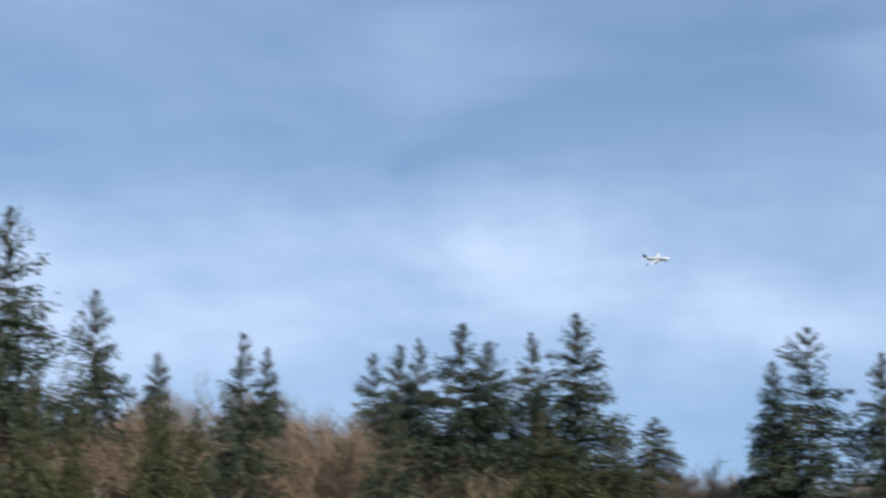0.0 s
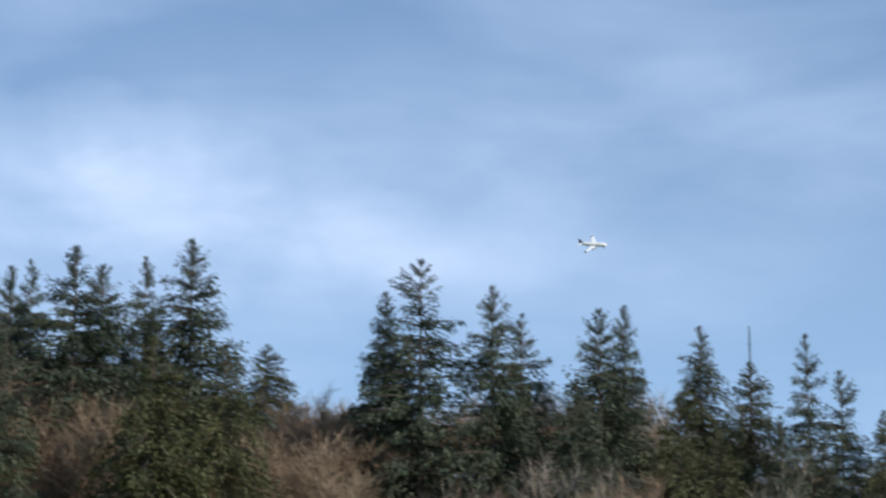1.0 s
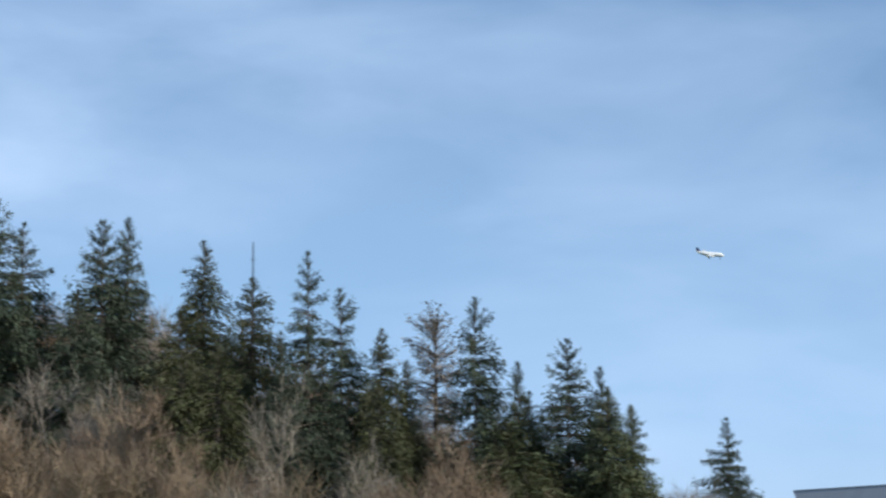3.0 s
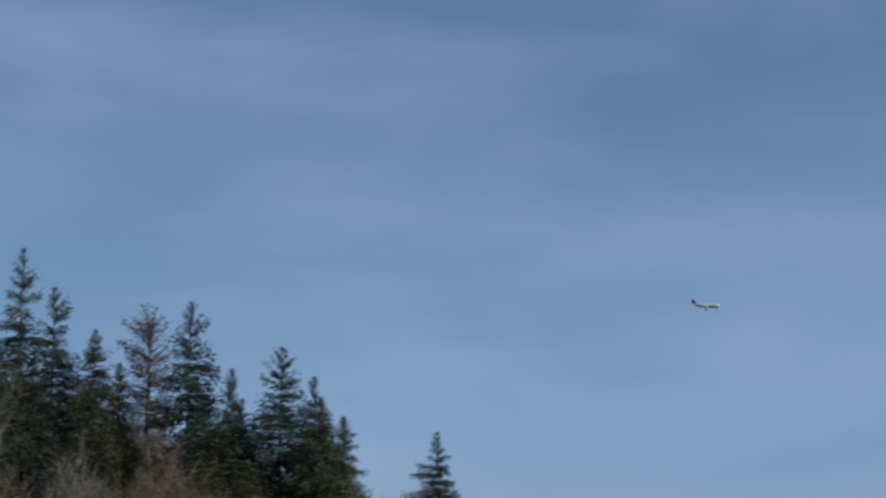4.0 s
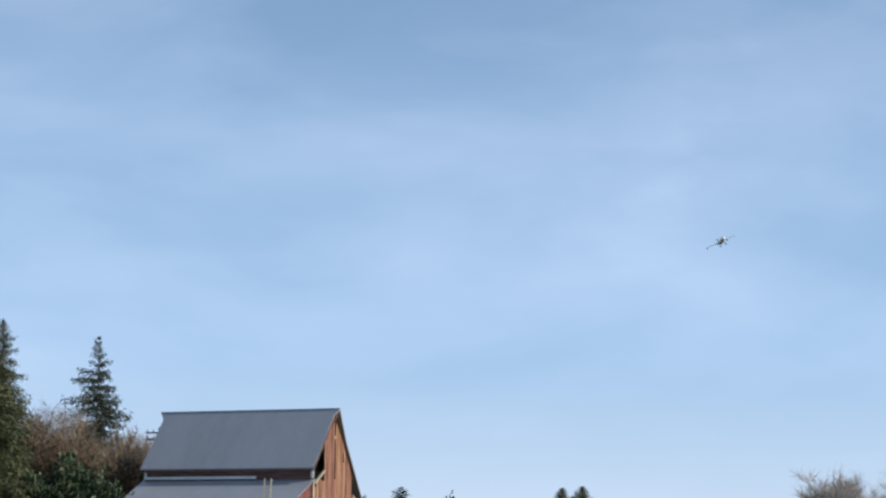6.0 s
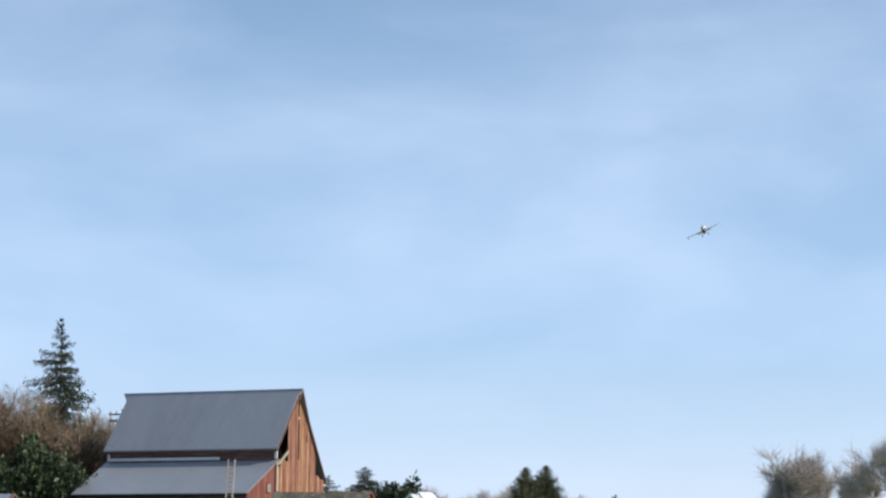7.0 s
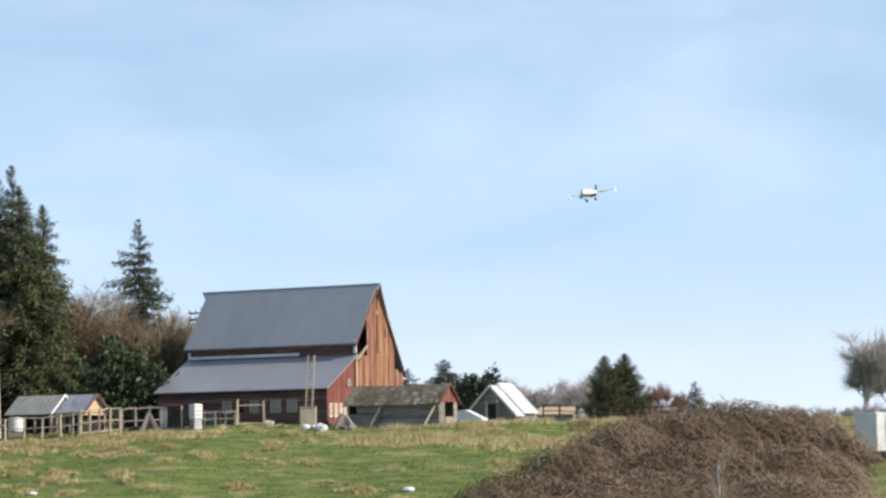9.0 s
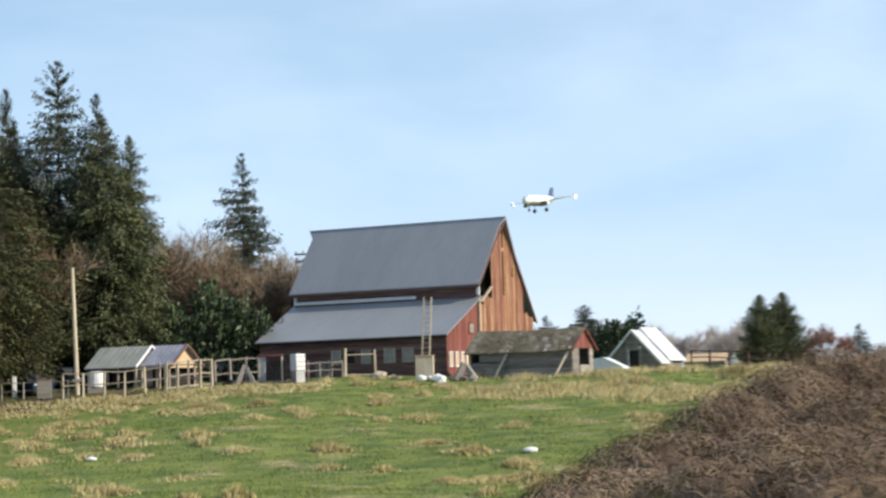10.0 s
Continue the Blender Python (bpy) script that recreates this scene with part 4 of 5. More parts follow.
def make_plane():
    plane = thing("model_airplane", Matrix(), "white twin-engine model airliner with dark blue tail, flying", "airplane")
    # fuselage: nose at +x
    bm = bmesh.new()
    rings = []
    for x, r, dz in ((1.0, 0.016, -0.03), (0.97, 0.066, -0.025), (0.90, 0.112, -0.012), (0.78, 0.143, 0), (0.55, 0.152, 0), (-0.2, 0.152, 0), (-0.45, 0.138, 0.012), (-0.7, 0.098, 0.04), (-0.9, 0.052, 0.07), (-1.0, 0.015, 0.085)):
        rings.append([bm.verts.new((x, r * math.cos(a * math.pi / 8), dz + r * math.sin(a * math.pi / 8))) for a in range(16)])
    for p, q in zip(rings, rings[1:]):
        for k in range(16):
            bm.faces.new((p[k], p[(k + 1) % 16], q[(k + 1) % 16], q[k]))
    bm.faces.new(rings[0])
    bm.faces.new(rings[-1][::-1])
    part("fuselage", bm, PLANE_WHITE, plane, smooth=True)
    bm = bmesh.new()
    rows = []
    for x, r, dz in ((0.93, 0.098, -0.017), (0.78, 0.146, 0), (0.55, 0.155, 0), (-0.2, 0.155, 0), (-0.45, 0.141, 0.012), (-0.7, 0.101, 0.04)):
        rows.append([bm.verts.new((x, r * math.cos(a), dz + r * math.sin(a))) for a in np.linspace(math.pi * 1.12, math.pi * 1.88, 9)])
    for p, q in zip(rows, rows[1:]):
        for k in range(8):
            bm.faces.new((p[k], p[k + 1], q[k + 1], q[k]))
    part("belly", bm, PLANE_GREY, plane, "grey belly panel", smooth=True)
    part("cockpit_window", box(0.84, 0.905, -0.075, 0.075, 0.065, 0.095, 0.006), RUBBER, plane, "dark cockpit glazing")

    def wing(name, pts, t0, t1, mat, under=None):
        """A tapered blade from root to tip: (x front, x rear, y, z) at each end."""
        b = bmesh.new()
        ends = []
        for (xf, xr, y, z), th in zip(pts, (t0, t1)):
            c = xf - xr
            ends.append([b.verts.new((xf - c * u, y, z + h * th)) for u, h in ((0, 0), (0.12, 0.7), (0.4, 1), (1, 0.05), (0.5, -0.4), (0.12, -0.45))])
        for k in range(6):
            b.faces.new((ends[0][k], ends[0][(k + 1) % 6], ends[1][(k + 1) % 6], ends[1][k]))
        b.faces.new(ends[0])
        b.faces.new(ends[1][::-1])
        return part(name, b, mat, plane)

    for s in (1, -1):
        wing("wing", [(0.30, -0.12, s * 0.08, -0.05), (-0.16, -0.30, s * 0.93, 0.03)], 0.028, 0.010, PLANE_WHITE)
        b = bmesh.new()
        add_box(b, -0.38, -0.20, -0.007, 0.007, 0.0, 0.15, 0.0, Matrix.Translation((0, s * 0.94, 0.02)) @ pose(0, 0, 0, -12 * s, -18, 0))
        part("winglet", b, PLANE_WHITE, plane)
        wing("tailplane", [(-0.72, -0.90, s * 0.03, 0.07), (-0.90, -0.99, s * 0.36, 0.10)], 0.014, 0.006, PLANE_WHITE)
        b = bmesh.new()
        beam(b, (0.30, s * 0.31, -0.115), (0.06, s * 0.31, -0.105), 0.115, 0.08, 14)
        en = part("engine", b, PLANE_WHITE, plane, smooth=False)
        b = bmesh.new()
        beam(b, (0.302, s * 0.31, -0.115), (0.296, s * 0.31, -0.115), 0.09, 0.09, 14)
        part("intake", b, RUBBER, en)
        part("pylon", box(0.06, 0.22, s * 0.31 - 0.008, s * 0.31 + 0.008, -0.07, -0.02, 0.003), PLANE_WHITE, en)
        b = bmesh.new()
        beam(b, (-0.02, s * 0.18, -0.06), (-0.02, s * 0.18, -0.27), 0.018, 0.014, 6)
        leg = part("main_gear", b, METAL, plane)
        for o in (-0.02, 0.02):
            b = bmesh.new()
            beam(b, (-0.02, s * 0.18 + o - 0.012, -0.275), (-0.02, s * 0.18 + o + 0.012, -0.275), 0.1, 0.1, 12)
            part("wheel", b, RUBBER, leg)
    b = bmesh.new()
    beam(b, (0.74, 0, -0.12), (0.75, 0, -0.27), 0.016, 0.012, 6)
    leg = part("nose_gear", b, METAL, plane)
    b = bmesh.new()
    beam(b, (0.75, -0.015, -0.275), (0.75, 0.015, -0.275), 0.08, 0.08, 12)
    part("wheel", b, RUBBER, leg)
    part("fin", prism([(-0.62, 0.11), (-0.86, 0.38), (-1.03, 0.38), (-0.96, 0.10)], "y", -0.011, 0.011), PLANE_BLUE, plane, "dark blue tail fin")
    return plane


airplane = make_plane()

# seconds, azimuth, elevation, metres away, bank, nose-up
FLIGHT = [
    (0.0, 5.51, 13.98, 168, 40, -6), (0.5, 9.64, 13.26, 163, 44, -6), (1.0, 13.72, 12.54, 159, 46, -6), (1.5, 17.72, 11.87, 157, 42, -6),
    (2.0, 21.61, 11.27, 157, 28, -6), (2.75, 27.3, 10.3, 159, 22, -5), (3.5, 32.81, 9.43, 161, 17, -4), (4.0, 36.30, 9.07, 161, 15, -3),
    (4.5, 39.37, 8.82, 160, 16, -3), (5.0, 42.02, 8.67, 157, 18, 7), (5.5, 43.96, 8.57, 152, 24, 4), (6.25, 45.45, 8.40, 141, 26, 4),
    (7.0, 45.66, 8.19, 128, 24, 2), (7.5, 45.12, 7.92, 119, 20, -3), (8.0, 44.10, 7.56, 110, 15, -4), (8.5, 42.70, 7.03, 101, 12, -6),
    (9.0, 40.91, 6.37, 90, 7, -4), (9.5, 38.77, 5.59, 82, 4, -3), (10.0, 35.90, 5.10, 63, 3, -3),
]


# degrees by which the nose is turned in ahead of the path
TURN_IN = {4.0: -4, 4.5: -9, 5.0: -20, 5.5: -13, 6.25: -5}


def flight_rows():
    ahead = {t: s for t, _, _, _, s in PATH}
    pts = [(t, ray(a, e, d * math.cos(radians(e))) + (eye_at(ahead.get(t, 0)) - eye_at(0) if t > 9.8 else Vector((0, 0, 0)))) for t, a, e, d, _, _ in FLIGHT]
    rows = []
    for i, (t, p) in enumerate(pts):
        a, b = pts[max(0, i - 1)][1], pts[min(len(pts) - 1, i + 1)][1]
        v = b - a
        heading = math.degrees(math.atan2(v.y, v.x)) if t < 9.4 else -90 - FLIGHT[i][1] - 24
        heading += TURN_IN.get(t, 0)
        rows.append((t, pose(p.x, p.y, p.z, 0, 0, heading) @ pose(0, 0, 0, 0, -FLIGHT[i][5], 0) @ pose(0, 0, 0, FLIGHT[i][4], 0, 0)))
    return rows


def motions():
    walk(airplane, flight_rows())


# ---- the farmyard ----
def ground_pose(az, d, turn=0.0, lift=0.0):
    """A pose on the ground: local x to the viewer's right, y away; turn swings its right end nearer."""
    p = ray(az, 0, d)
    return Matrix.Translation((p.x, p.y, terrain(p.x, p.y) + lift)) @ pose(0, 0, 0, 0, 0, -az - turn)


def make_old_shed():
    shed = thing("old_shed", ground_pose(36.08, 188.3, 24, -0.1), "old grey board shed with sagging mossy shingle roof", "shed")
    L, W, E, R = 4.1, 1.9, 2.25, 3.65
    for s in (-1, 1):
        bm = bmesh.new()
        nx, ny = 24, 8
        rng = random.Random(3 + s)
        grid = []
        for j in range(ny + 1):
            q = j / ny
            row = []
            for i in range(nx + 1):
                u = i / nx
                sag = -0.10 * math.sin(math.pi * u) * (1 - 0.4 * q) + rng.uniform(-0.025, 0.025)
                row.append(bm.verts.new((-L - 0.25 + (2 * L + 0.5) * u, s * (W + 0.35) * q, R - (R - E + 0.25) * q + sag)))
            grid.append(row)
        for j in range(ny):
            for i in range(nx):
                bm.faces.new((grid[j][i], grid[j][i + 1], grid[j + 1][i + 1], grid[j + 1][i]))
        geo = bmesh.ops.extrude_face_region(bm, geom=bm.faces[:])
        bmesh.ops.translate(bm, vec=(0, 0, -0.1), verts=[v for v in geo["geom"] if isinstance(v, bmesh.types.BMVert)])
        roof = part("roof", bm, MOSS, shed, "mossy worn wooden shingles")
        if s < 0:
            # loose shingles lying proud of the roof
            for k in range(46):
                q, u = rng.random(), rng.random()
                x, y, z = -L + 2 * L * u, -(W + 0.3) * q, R - (R - E + 0.25) * q + 0.02 - 0.10 * math.sin(math.pi * u) * (1 - 0.4 * q)
                m = Matrix.Translation((x, y, z)) @ pose(0, 0, 0, 37 + rng.uniform(-4, 4), 0, rng.uniform(-12, 12))
                part("shingle", add_box(bmesh.new(), -0.16, 0.16, -0.2, 0.2, -0.015, 0.02, 0, m), rng.choice((MOSS, MOSS, GREYWOOD)), roof)
    top = lambda y: E + (R - E) * (1 - abs(y) / W) - 0.08
    # front wall with an opening at its far end
    fw = part("wall", box(-L + 2.6, L, -W, -W + 0.1, 0, E - 0.05), GREYWOOD, shed, "grey horizontal board wall")
    for i in range(9):
        part("board", box(-L + 2.6, L, -W - 0.035, -W - 0.003, 0.02 + i * 0.24, 0.02 + i * 0.24 + 0.225, 0.006), GREYWOOD, fw)
    part("wall", box(-L, -L + 2.6, -W, -W + 0.1, 0, 1.25), GREYWOOD, shed)
    part("panel", box(-L + 0.9, -L + 3.2, -W - 0.18, -W - 0.06, 1.3, 1.85), GREYWOOD, shed, "tilted grey sheet under the eave")
    part("panel", box(-L + 1.6, -L + 3.0, -W - 0.5, -W - 0.44, 0, 1.0), GREYWOOD, shed, "pale board leaning against the wall")
    part("wall", box(-L, L, W - 0.1, W, 0, E - 0.05), GREYWOOD, shed)
    part("wall", prism([(-W, 0), (W, 0), (W, E), (0, R - 0.1), (-W, E)], "x", -L, -L + 0.1), GREYWOOD, shed)
    # black sheet set inside, its colour standing in for the shed's shade
    part("inner_wall", prism([(-W + 0.1, 0), (W - 0.1, 0), (W - 0.1, E), (0, R - 0.2), (-W + 0.1, E)], "x", L - 1.2, L - 1.1), BLACK, shed, "black sheet painting the shade inside the shed")
    gb = part("gable", prism([(-W, E - 0.1), (W, E - 0.1), (W, E), (0, R - 0.12), (-W, E)], "x", L - 0.1, L), REDWOOD, shed, "faded red gable boards")
    y = -W
    while y < W - 0.05:
        e = min(y + 0.22, W)
        part("board", prism([(y, E - 0.15), (e - 0.012, E - 0.15), (e - 0.012, top(e)), (y, top(y))], "x", L + 0.003, L + 0.035), REDWOOD, gb)
        y = e
    part("wall", box(L - 0.1, L, -W, -0.7, 0, E - 0.1), GREYWOOD, shed)
    part("wall", box(L - 0.1, L, 1.2, W, 0, E - 0.1), GREYWOOD, shed)
    part("half_door", box(L + 0.02, L + 0.08, -0.7, 1.0, 0, 0.9), GREYWOOD, shed)
    for a, b in (((L - 1.0, -W - 1.1, 0), (L - 0.1, -W - 0.1, 2.2)), ((-L + 2.4, -W - 1.0, 0), (-L + 3.2, -W - 0.1, 2.1)), ((-L + 0.1, -W - 0.1, 0), (-L + 0.1, -W - 0.1, 2.2))):
        part("prop", beam(bmesh.new(), a, b, 0.15), TIMBER, shed, "leaning bare timber prop")
    for a, b in (((L + 0.2, -W - 0.35, E - 0.3), (L + 0.22, 0, R - 0.08)), ((L + 0.22, 0, R - 0.08), (L + 0.2, W + 0.35, E - 0.3))):
        part("barge_board", beam(bmesh.new(), a, b, 0.1), REDWOOD, shed)


make_old_shed()


def make_white_house():
    house = thing("small_outbuilding", ground_pose(38.55, 226, 24, -0.1), "small grey board outbuilding with steep white metal roof", "outbuilding")
    W, E, R = 2.45, 1.15, 3.75
    for y0, y1, dr, lab in ((-2.6, -0.6, 0.0, "white metal roof sheet"), (-0.7, 2.9, 0.28, "brighter white metal roof sheet")):
        for s in (-1, 1):
            bm = prism([(0, R + dr), (s * (W + 0.35), E - 0.35 + dr), (s * (W + 0.35), E - 0.45 + dr), (0, R - 0.1 + dr)], "y", y0, y1)
            rf = part("roof", bm, WHITEROOF, house, lab)
            rb = bmesh.new()
            up = Vector((s * (R - E + 0.35), 0, W + 0.35)).normalized() * 0.02
            for i in range(6):
                y = y0 + (y1 - y0) * (i + 0.5) / 6
                beam(rb, Vector((0, y, R + dr)) + up, Vector((s * (W + 0.35), y, E - 0.35 + dr)) + up, 0.05)
            part("ribs", rb, WHITEROOF, rf)
    g = part("gable", prism([(-W, 0), (W, 0), (W, E), (0, R - 0.15), (-W, E)], "y", -2.35, -2.25), GREYWOOD, house, "grey weathered gable wall")
    top = lambda x: E + (R - 0.15 - E) * (1 - abs(x) / W) - 0.05
    x = -W
    while x < W - 0.05:
        e = min(x + 0.25, W)
        if not (-0.35 < (x + e) / 2 < 0.6):
            part("board", prism([(x, 0), (e - 0.012, 0), (e - 0.012, top(e)), (x, top(x))], "y", -2.39, -2.354), GREYWOOD, g)
        else:
            part("board", prism([(x, 1.95), (e - 0.012, 1.95), (e - 0.012, top(e)), (x, top(x))], "y", -2.39, -2.354), GREYWOOD, g)
        x = e
    part("wall", box(W - 0.1, W, -2.25, 2.7, 0, E), GREYWOOD, house)
    part("wall", box(-W, -W + 0.1, -2.25, 2.7, 0, E), GREYWOOD, house)
    part("wall", prism([(-W, 0), (W, 0), (W, E), (0, R), (-W, E)], "y", 2.6, 2.7), GREYWOOD, house)
    # no hole in the wall: black colour paints the doorway's shade
    part("doorway", box(-0.38, 0.58, -2.37, -2.352, 0, 1.95, 0), BLACK, house, "doorway with its inner shade painted as a black sheet")
    part("door_frame", box(-0.5, -0.38, -2.44, -2.36, 0, 2.05), WHITE, house)
    for s in (-1, 1):
        part("barge_board", beam(bmesh.new(), (0, -2.62, R - 0.05), (s * (W + 0.35), -2.62, E - 0.4), 0.2), WHITE, house, "white barge board")
    part("vent", box(0.55, 0.85, -2.42, -2.392, 2.1, 2.3), WHITE, house)


make_white_house()

hut = thing("tarp_hut", ground_pose(37.75, 212, 15, -0.05), "low white tarpaulin shelter behind the shed", "shelter")
part("cover", prism([(-1.3, 0), (1.6, 0), (1.5, 0.5), (-0.2, 1.35), (-1.2, 1.2)], "y", -1.2, 1.2), WHITEROOF, hut)
part("edge", beam(bmesh.new(), (-0.2, -1.22, 1.36), (1.55, -1.22, 0.5), 0.08), WHITE, hut)


def make_left_sheds():
    for name, az, d, half, roofmat, lab, closed in (("goat_shed", 27.15, 185.6, 2.0, GREENROOF, "low open shed with pale green-grey metal roof", False),
                                                    ("lean_shed", 28.0, 184.6, 1.55, BLUEROOF, "open shed with bluish metal roof and plywood gable", True)):
        s = thing(name, ground_pose(az, d, 33, -0.1), lab, "shed")
        g = s.matrix_world.translation.z
        W, E, R = 1.75, 5.25 - g, 6.55 - g
        for sg in (-1, 1):
            rf = part("roof", prism([(0, R), (sg * (W + 0.3), E - 0.2), (sg * (W + 0.3), E - 0.28), (0, R - 0.1)], "x", -half - 0.25, half + (0.1 if not closed else 0.35)), roofmat, s)
            rb = bmesh.new()
            for i in range(8):
                x = -half + 2 * half * (i + 0.5) / 8
                beam(rb, (x, sg * 0.02, R + 0.004), (x, sg * (W + 0.3), E - 0.196), 0.025)
            part("ribs", rb, roofmat, rf)
        part("back_wall", box(-half, half, W - 0.1, W, 0, E), DARKWOOD, s)
        part("side_wall", prism([(-W, 0), (W, 0), (W, E - 0.1), (0, R - 0.15), (-W, E - 0.1)], "x", -half, -half + 0.08), GREYWOOD, s)
        part("panel", box(-half + 0.1, -half + 1.6, -W + 0.05, -W + 0.12, 0.1, E - 0.4), GREYWOOD, s, "blue-grey wall panel")
        for x in (-half + 0.1, 0.4, half - 0.1):
            part("post", box(x - 0.07, x + 0.07, -W, -W + 0.14, 0, E), TIMBER, s)
        part("beam", box(-half, half, -W - 0.02, -W + 0.1, E - 0.3, E - 0.1), DARKWOOD, s)
        if closed:
            part("gable", prism([(-W, E - 0.35), (W, E - 0.35), (W, E - 0.1), (0, R - 0.16), (-W, E - 0.1)], "x", half, half + 0.06), PLY, s, "tan plywood gable")
            for sg in (-1, 1):
                part("barge_board", beam(bmesh.new(), (half + 0.38, 0, R - 0.02), (half + 0.38, sg * (W + 0.3), E - 0.25), 0.12), DARKWOOD, s)
            # added black sheet gives the shade under this roof by colour
            part("inner_wall", box(half - 0.6, half - 0.5, -W + 0.2, W, 0, E - 0.3), BLACK, s)
        else:
            for sg in (-1, 1):
                part("barge_board", beam(bmesh.new(), (half + 0.14, 0, R), (half + 0.14, sg * (W + 0.3), E - 0.22), 0.14), WHITE, s, "white barge board")
            part("feed_box", box(-0.2, 1.2, -W + 0.3, W - 0.4, 0, 1.1), BLACK, s)
    s = thing("far_hut", ground_pose(29.0, 203, 33, -1.9), "small grey roofed hut half hidden behind the sheds", "shed")
    part("roof", prism([(-1.5, 2.7), (0, 3.6), (1.5, 2.7), (1.5, 2.6), (0, 3.5), (-1.5, 2.6)], "x", -1.4, 1.4), METAL, s)
    part("wall", prism([(-1.3, 0), (1.3, 0), (1.3, 2.65), (0, 3.45), (-1.3, 2.65)], "x", -1.2, 1.2), DARKWOOD, s)


make_left_sheds()


def fence(name, a0, a1, d0, d1, posts, h, rails, label, mat=TIMBER, w=0.13, seed=1):
    """A post-and-rail fence between two places; each post and each rail is a part."""
    rng = random.Random(seed)
    f = thing(name, Matrix(), label, "fence")
    pts = []
    for i in range(posts):
        q = i / (posts - 1)
        p = ray(a0 + (a1 - a0) * q, 0, d0 + (d1 - d0) * q)
        p.z = terrain(p.x, p.y)
        pts.append(p)
        hh = h * rng.uniform(0.92, 1.06)
        part("post", beam(bmesh.new(), p - Vector((0, 0, 0.3)), p + Vector((rng.uniform(-0.05, 0.05), rng.uniform(-0.05, 0.05), hh)), w, w * 0.9), mat, f)
    for p, q in zip(pts, pts[1:]):
        for r in rails:
            j = rng.uniform(-0.05, 0.05)
            part("rail", beam(bmesh.new(), p + Vector((0, 0, h * r + j)), q + Vector((0, 0, h * r - j)), w * 0.6), mat, f)
    return f


fence("pen_fence", 25.8, 28.05, 180, 179, 6, 1.75, (0.95, 0.5), "weathered timber pen fence with wire panels")
fence("pen_fence", 28.05, 29.05, 179, 180, 5, 1.95, (0.96, 0.5, 0.1), "close-set timber pen gate and fence", w=0.17, seed=2)
fence("pen_fence", 27.5, 29.05, 182.5, 180, 5, 1.8, (0.9, 0.4), "weathered timber pen fence with wire panels", seed=3)
fence("pen_fence", 29.1, 30.1, 183, 185, 4, 1.9, (0.97, 0.45), "grey timber fence along the dark yard", GREYWOOD, 0.16, 4)
fence("yard_fence", 30.9, 31.9, 184, 186, 5, 1.35, (0.9, 0.5), "low grey timber yard fence", GREYWOOD, 0.11, 5)
fence("yard_fence", 31.95, 32.62, 187, 187.5, 2, 2.1, (0.8, 0.1), "timber posts and rail before the barn", TIMBER, 0.15, 6)
fence("pasture_fence", 24.0, 25.9, 181, 180, 5, 1.3, (0.9, 0.45), "low grey timber pasture fence", GREYWOOD, 0.1, 7)
fence("pasture_fence", 39.6, 43.0, 205, 200, 9, 1.5, (0.93, 0.6, 0.3), "dark weathered board fence beyond the pasture", DARKWOOD, 0.14, 8)

pole = thing("timber_pole", ground_pose(26.1, 182, 0, -0.3), "tall pale bare timber pole by the pen", "pole")
part("shaft", beam(bmesh.new(), (0, 0, 0), (-0.22, 0, 9.2), 0.34, 0.26, 10), TIMBER, pole)
part("stub", box(-0.34, 0.36, -0.2, -0.12, 1.2, 1.4), GREYWOOD, pole)

cover = thing("water_tank", ground_pose(26.5, 183.0, 0, -0.45), "white plastic tank beside the pen", "tank")
bm = bmesh.new()
bmesh.ops.create_cone(bm, cap_ends=True, segments=18, radius1=0.62, radius2=0.6, depth=1.1, matrix=Matrix.Translation((0, 0, 1.35)))
bmesh.ops.bevel(bm, geom=bm.edges[:], offset=0.06, segments=2, affect="EDGES")
part("shell", bm, WHITE, cover)
part("stand", box(-0.6, 0.6, -0.5, 0.5, 0, 0.8), GREYWOOD, cover)

# open frame stall and white tote beside it
stall = thing("frame_stall", ground_pose(30.35, 184.5, 10, -0.05), "small open timber stall with grey side and red rail", "stall")
part("side_panel", box(-0.85, -0.35, -0.7, -0.6, 0, 1.95), METAL, stall, "grey sheet side")
part("back_panel", box(-0.8, 0.85, 0.55, 0.65, 0, 1.7), BLACK, stall)
part("top_rail", box(-0.9, 0.9, -0.78, -0.68, 1.9, 2.05), REDWOOD, stall)
part("floor_board", box(-0.8, 1.0, -0.7, 0.6, 0.05, 0.2), GREYWOOD, stall)
for x in (-0.85, 0.85):
    part("post", box(x - 0.06, x + 0.06, -0.75, -0.63, 0, 2.0), TIMBER, stall)
part("strut", beam(bmesh.new(), (-0.4, -0.5, 1.7), (0.4, -0.5, 0.5), 0.09), RUBBER, stall)
tote = thing("white_crate", ground_pose(30.92, 183.5, -35, -0.05), "stacked white plastic crate standing by the stall", "crate")
part("stand", box(-0.38, 0.38, -0.35, 0.35, 0, 0.85), METAL, tote, "pale wire stand")
part("shell", box(-0.4, 0.4, -0.4, 0.4, 0.85, 2.05, 0.05), WHITE, tote)
for z in (1.15, 1.5, 1.85):
    part("slot", box(-0.3, 0.3, -0.408, -0.402, z - 0.04, z + 0.04, 0), METAL, tote)

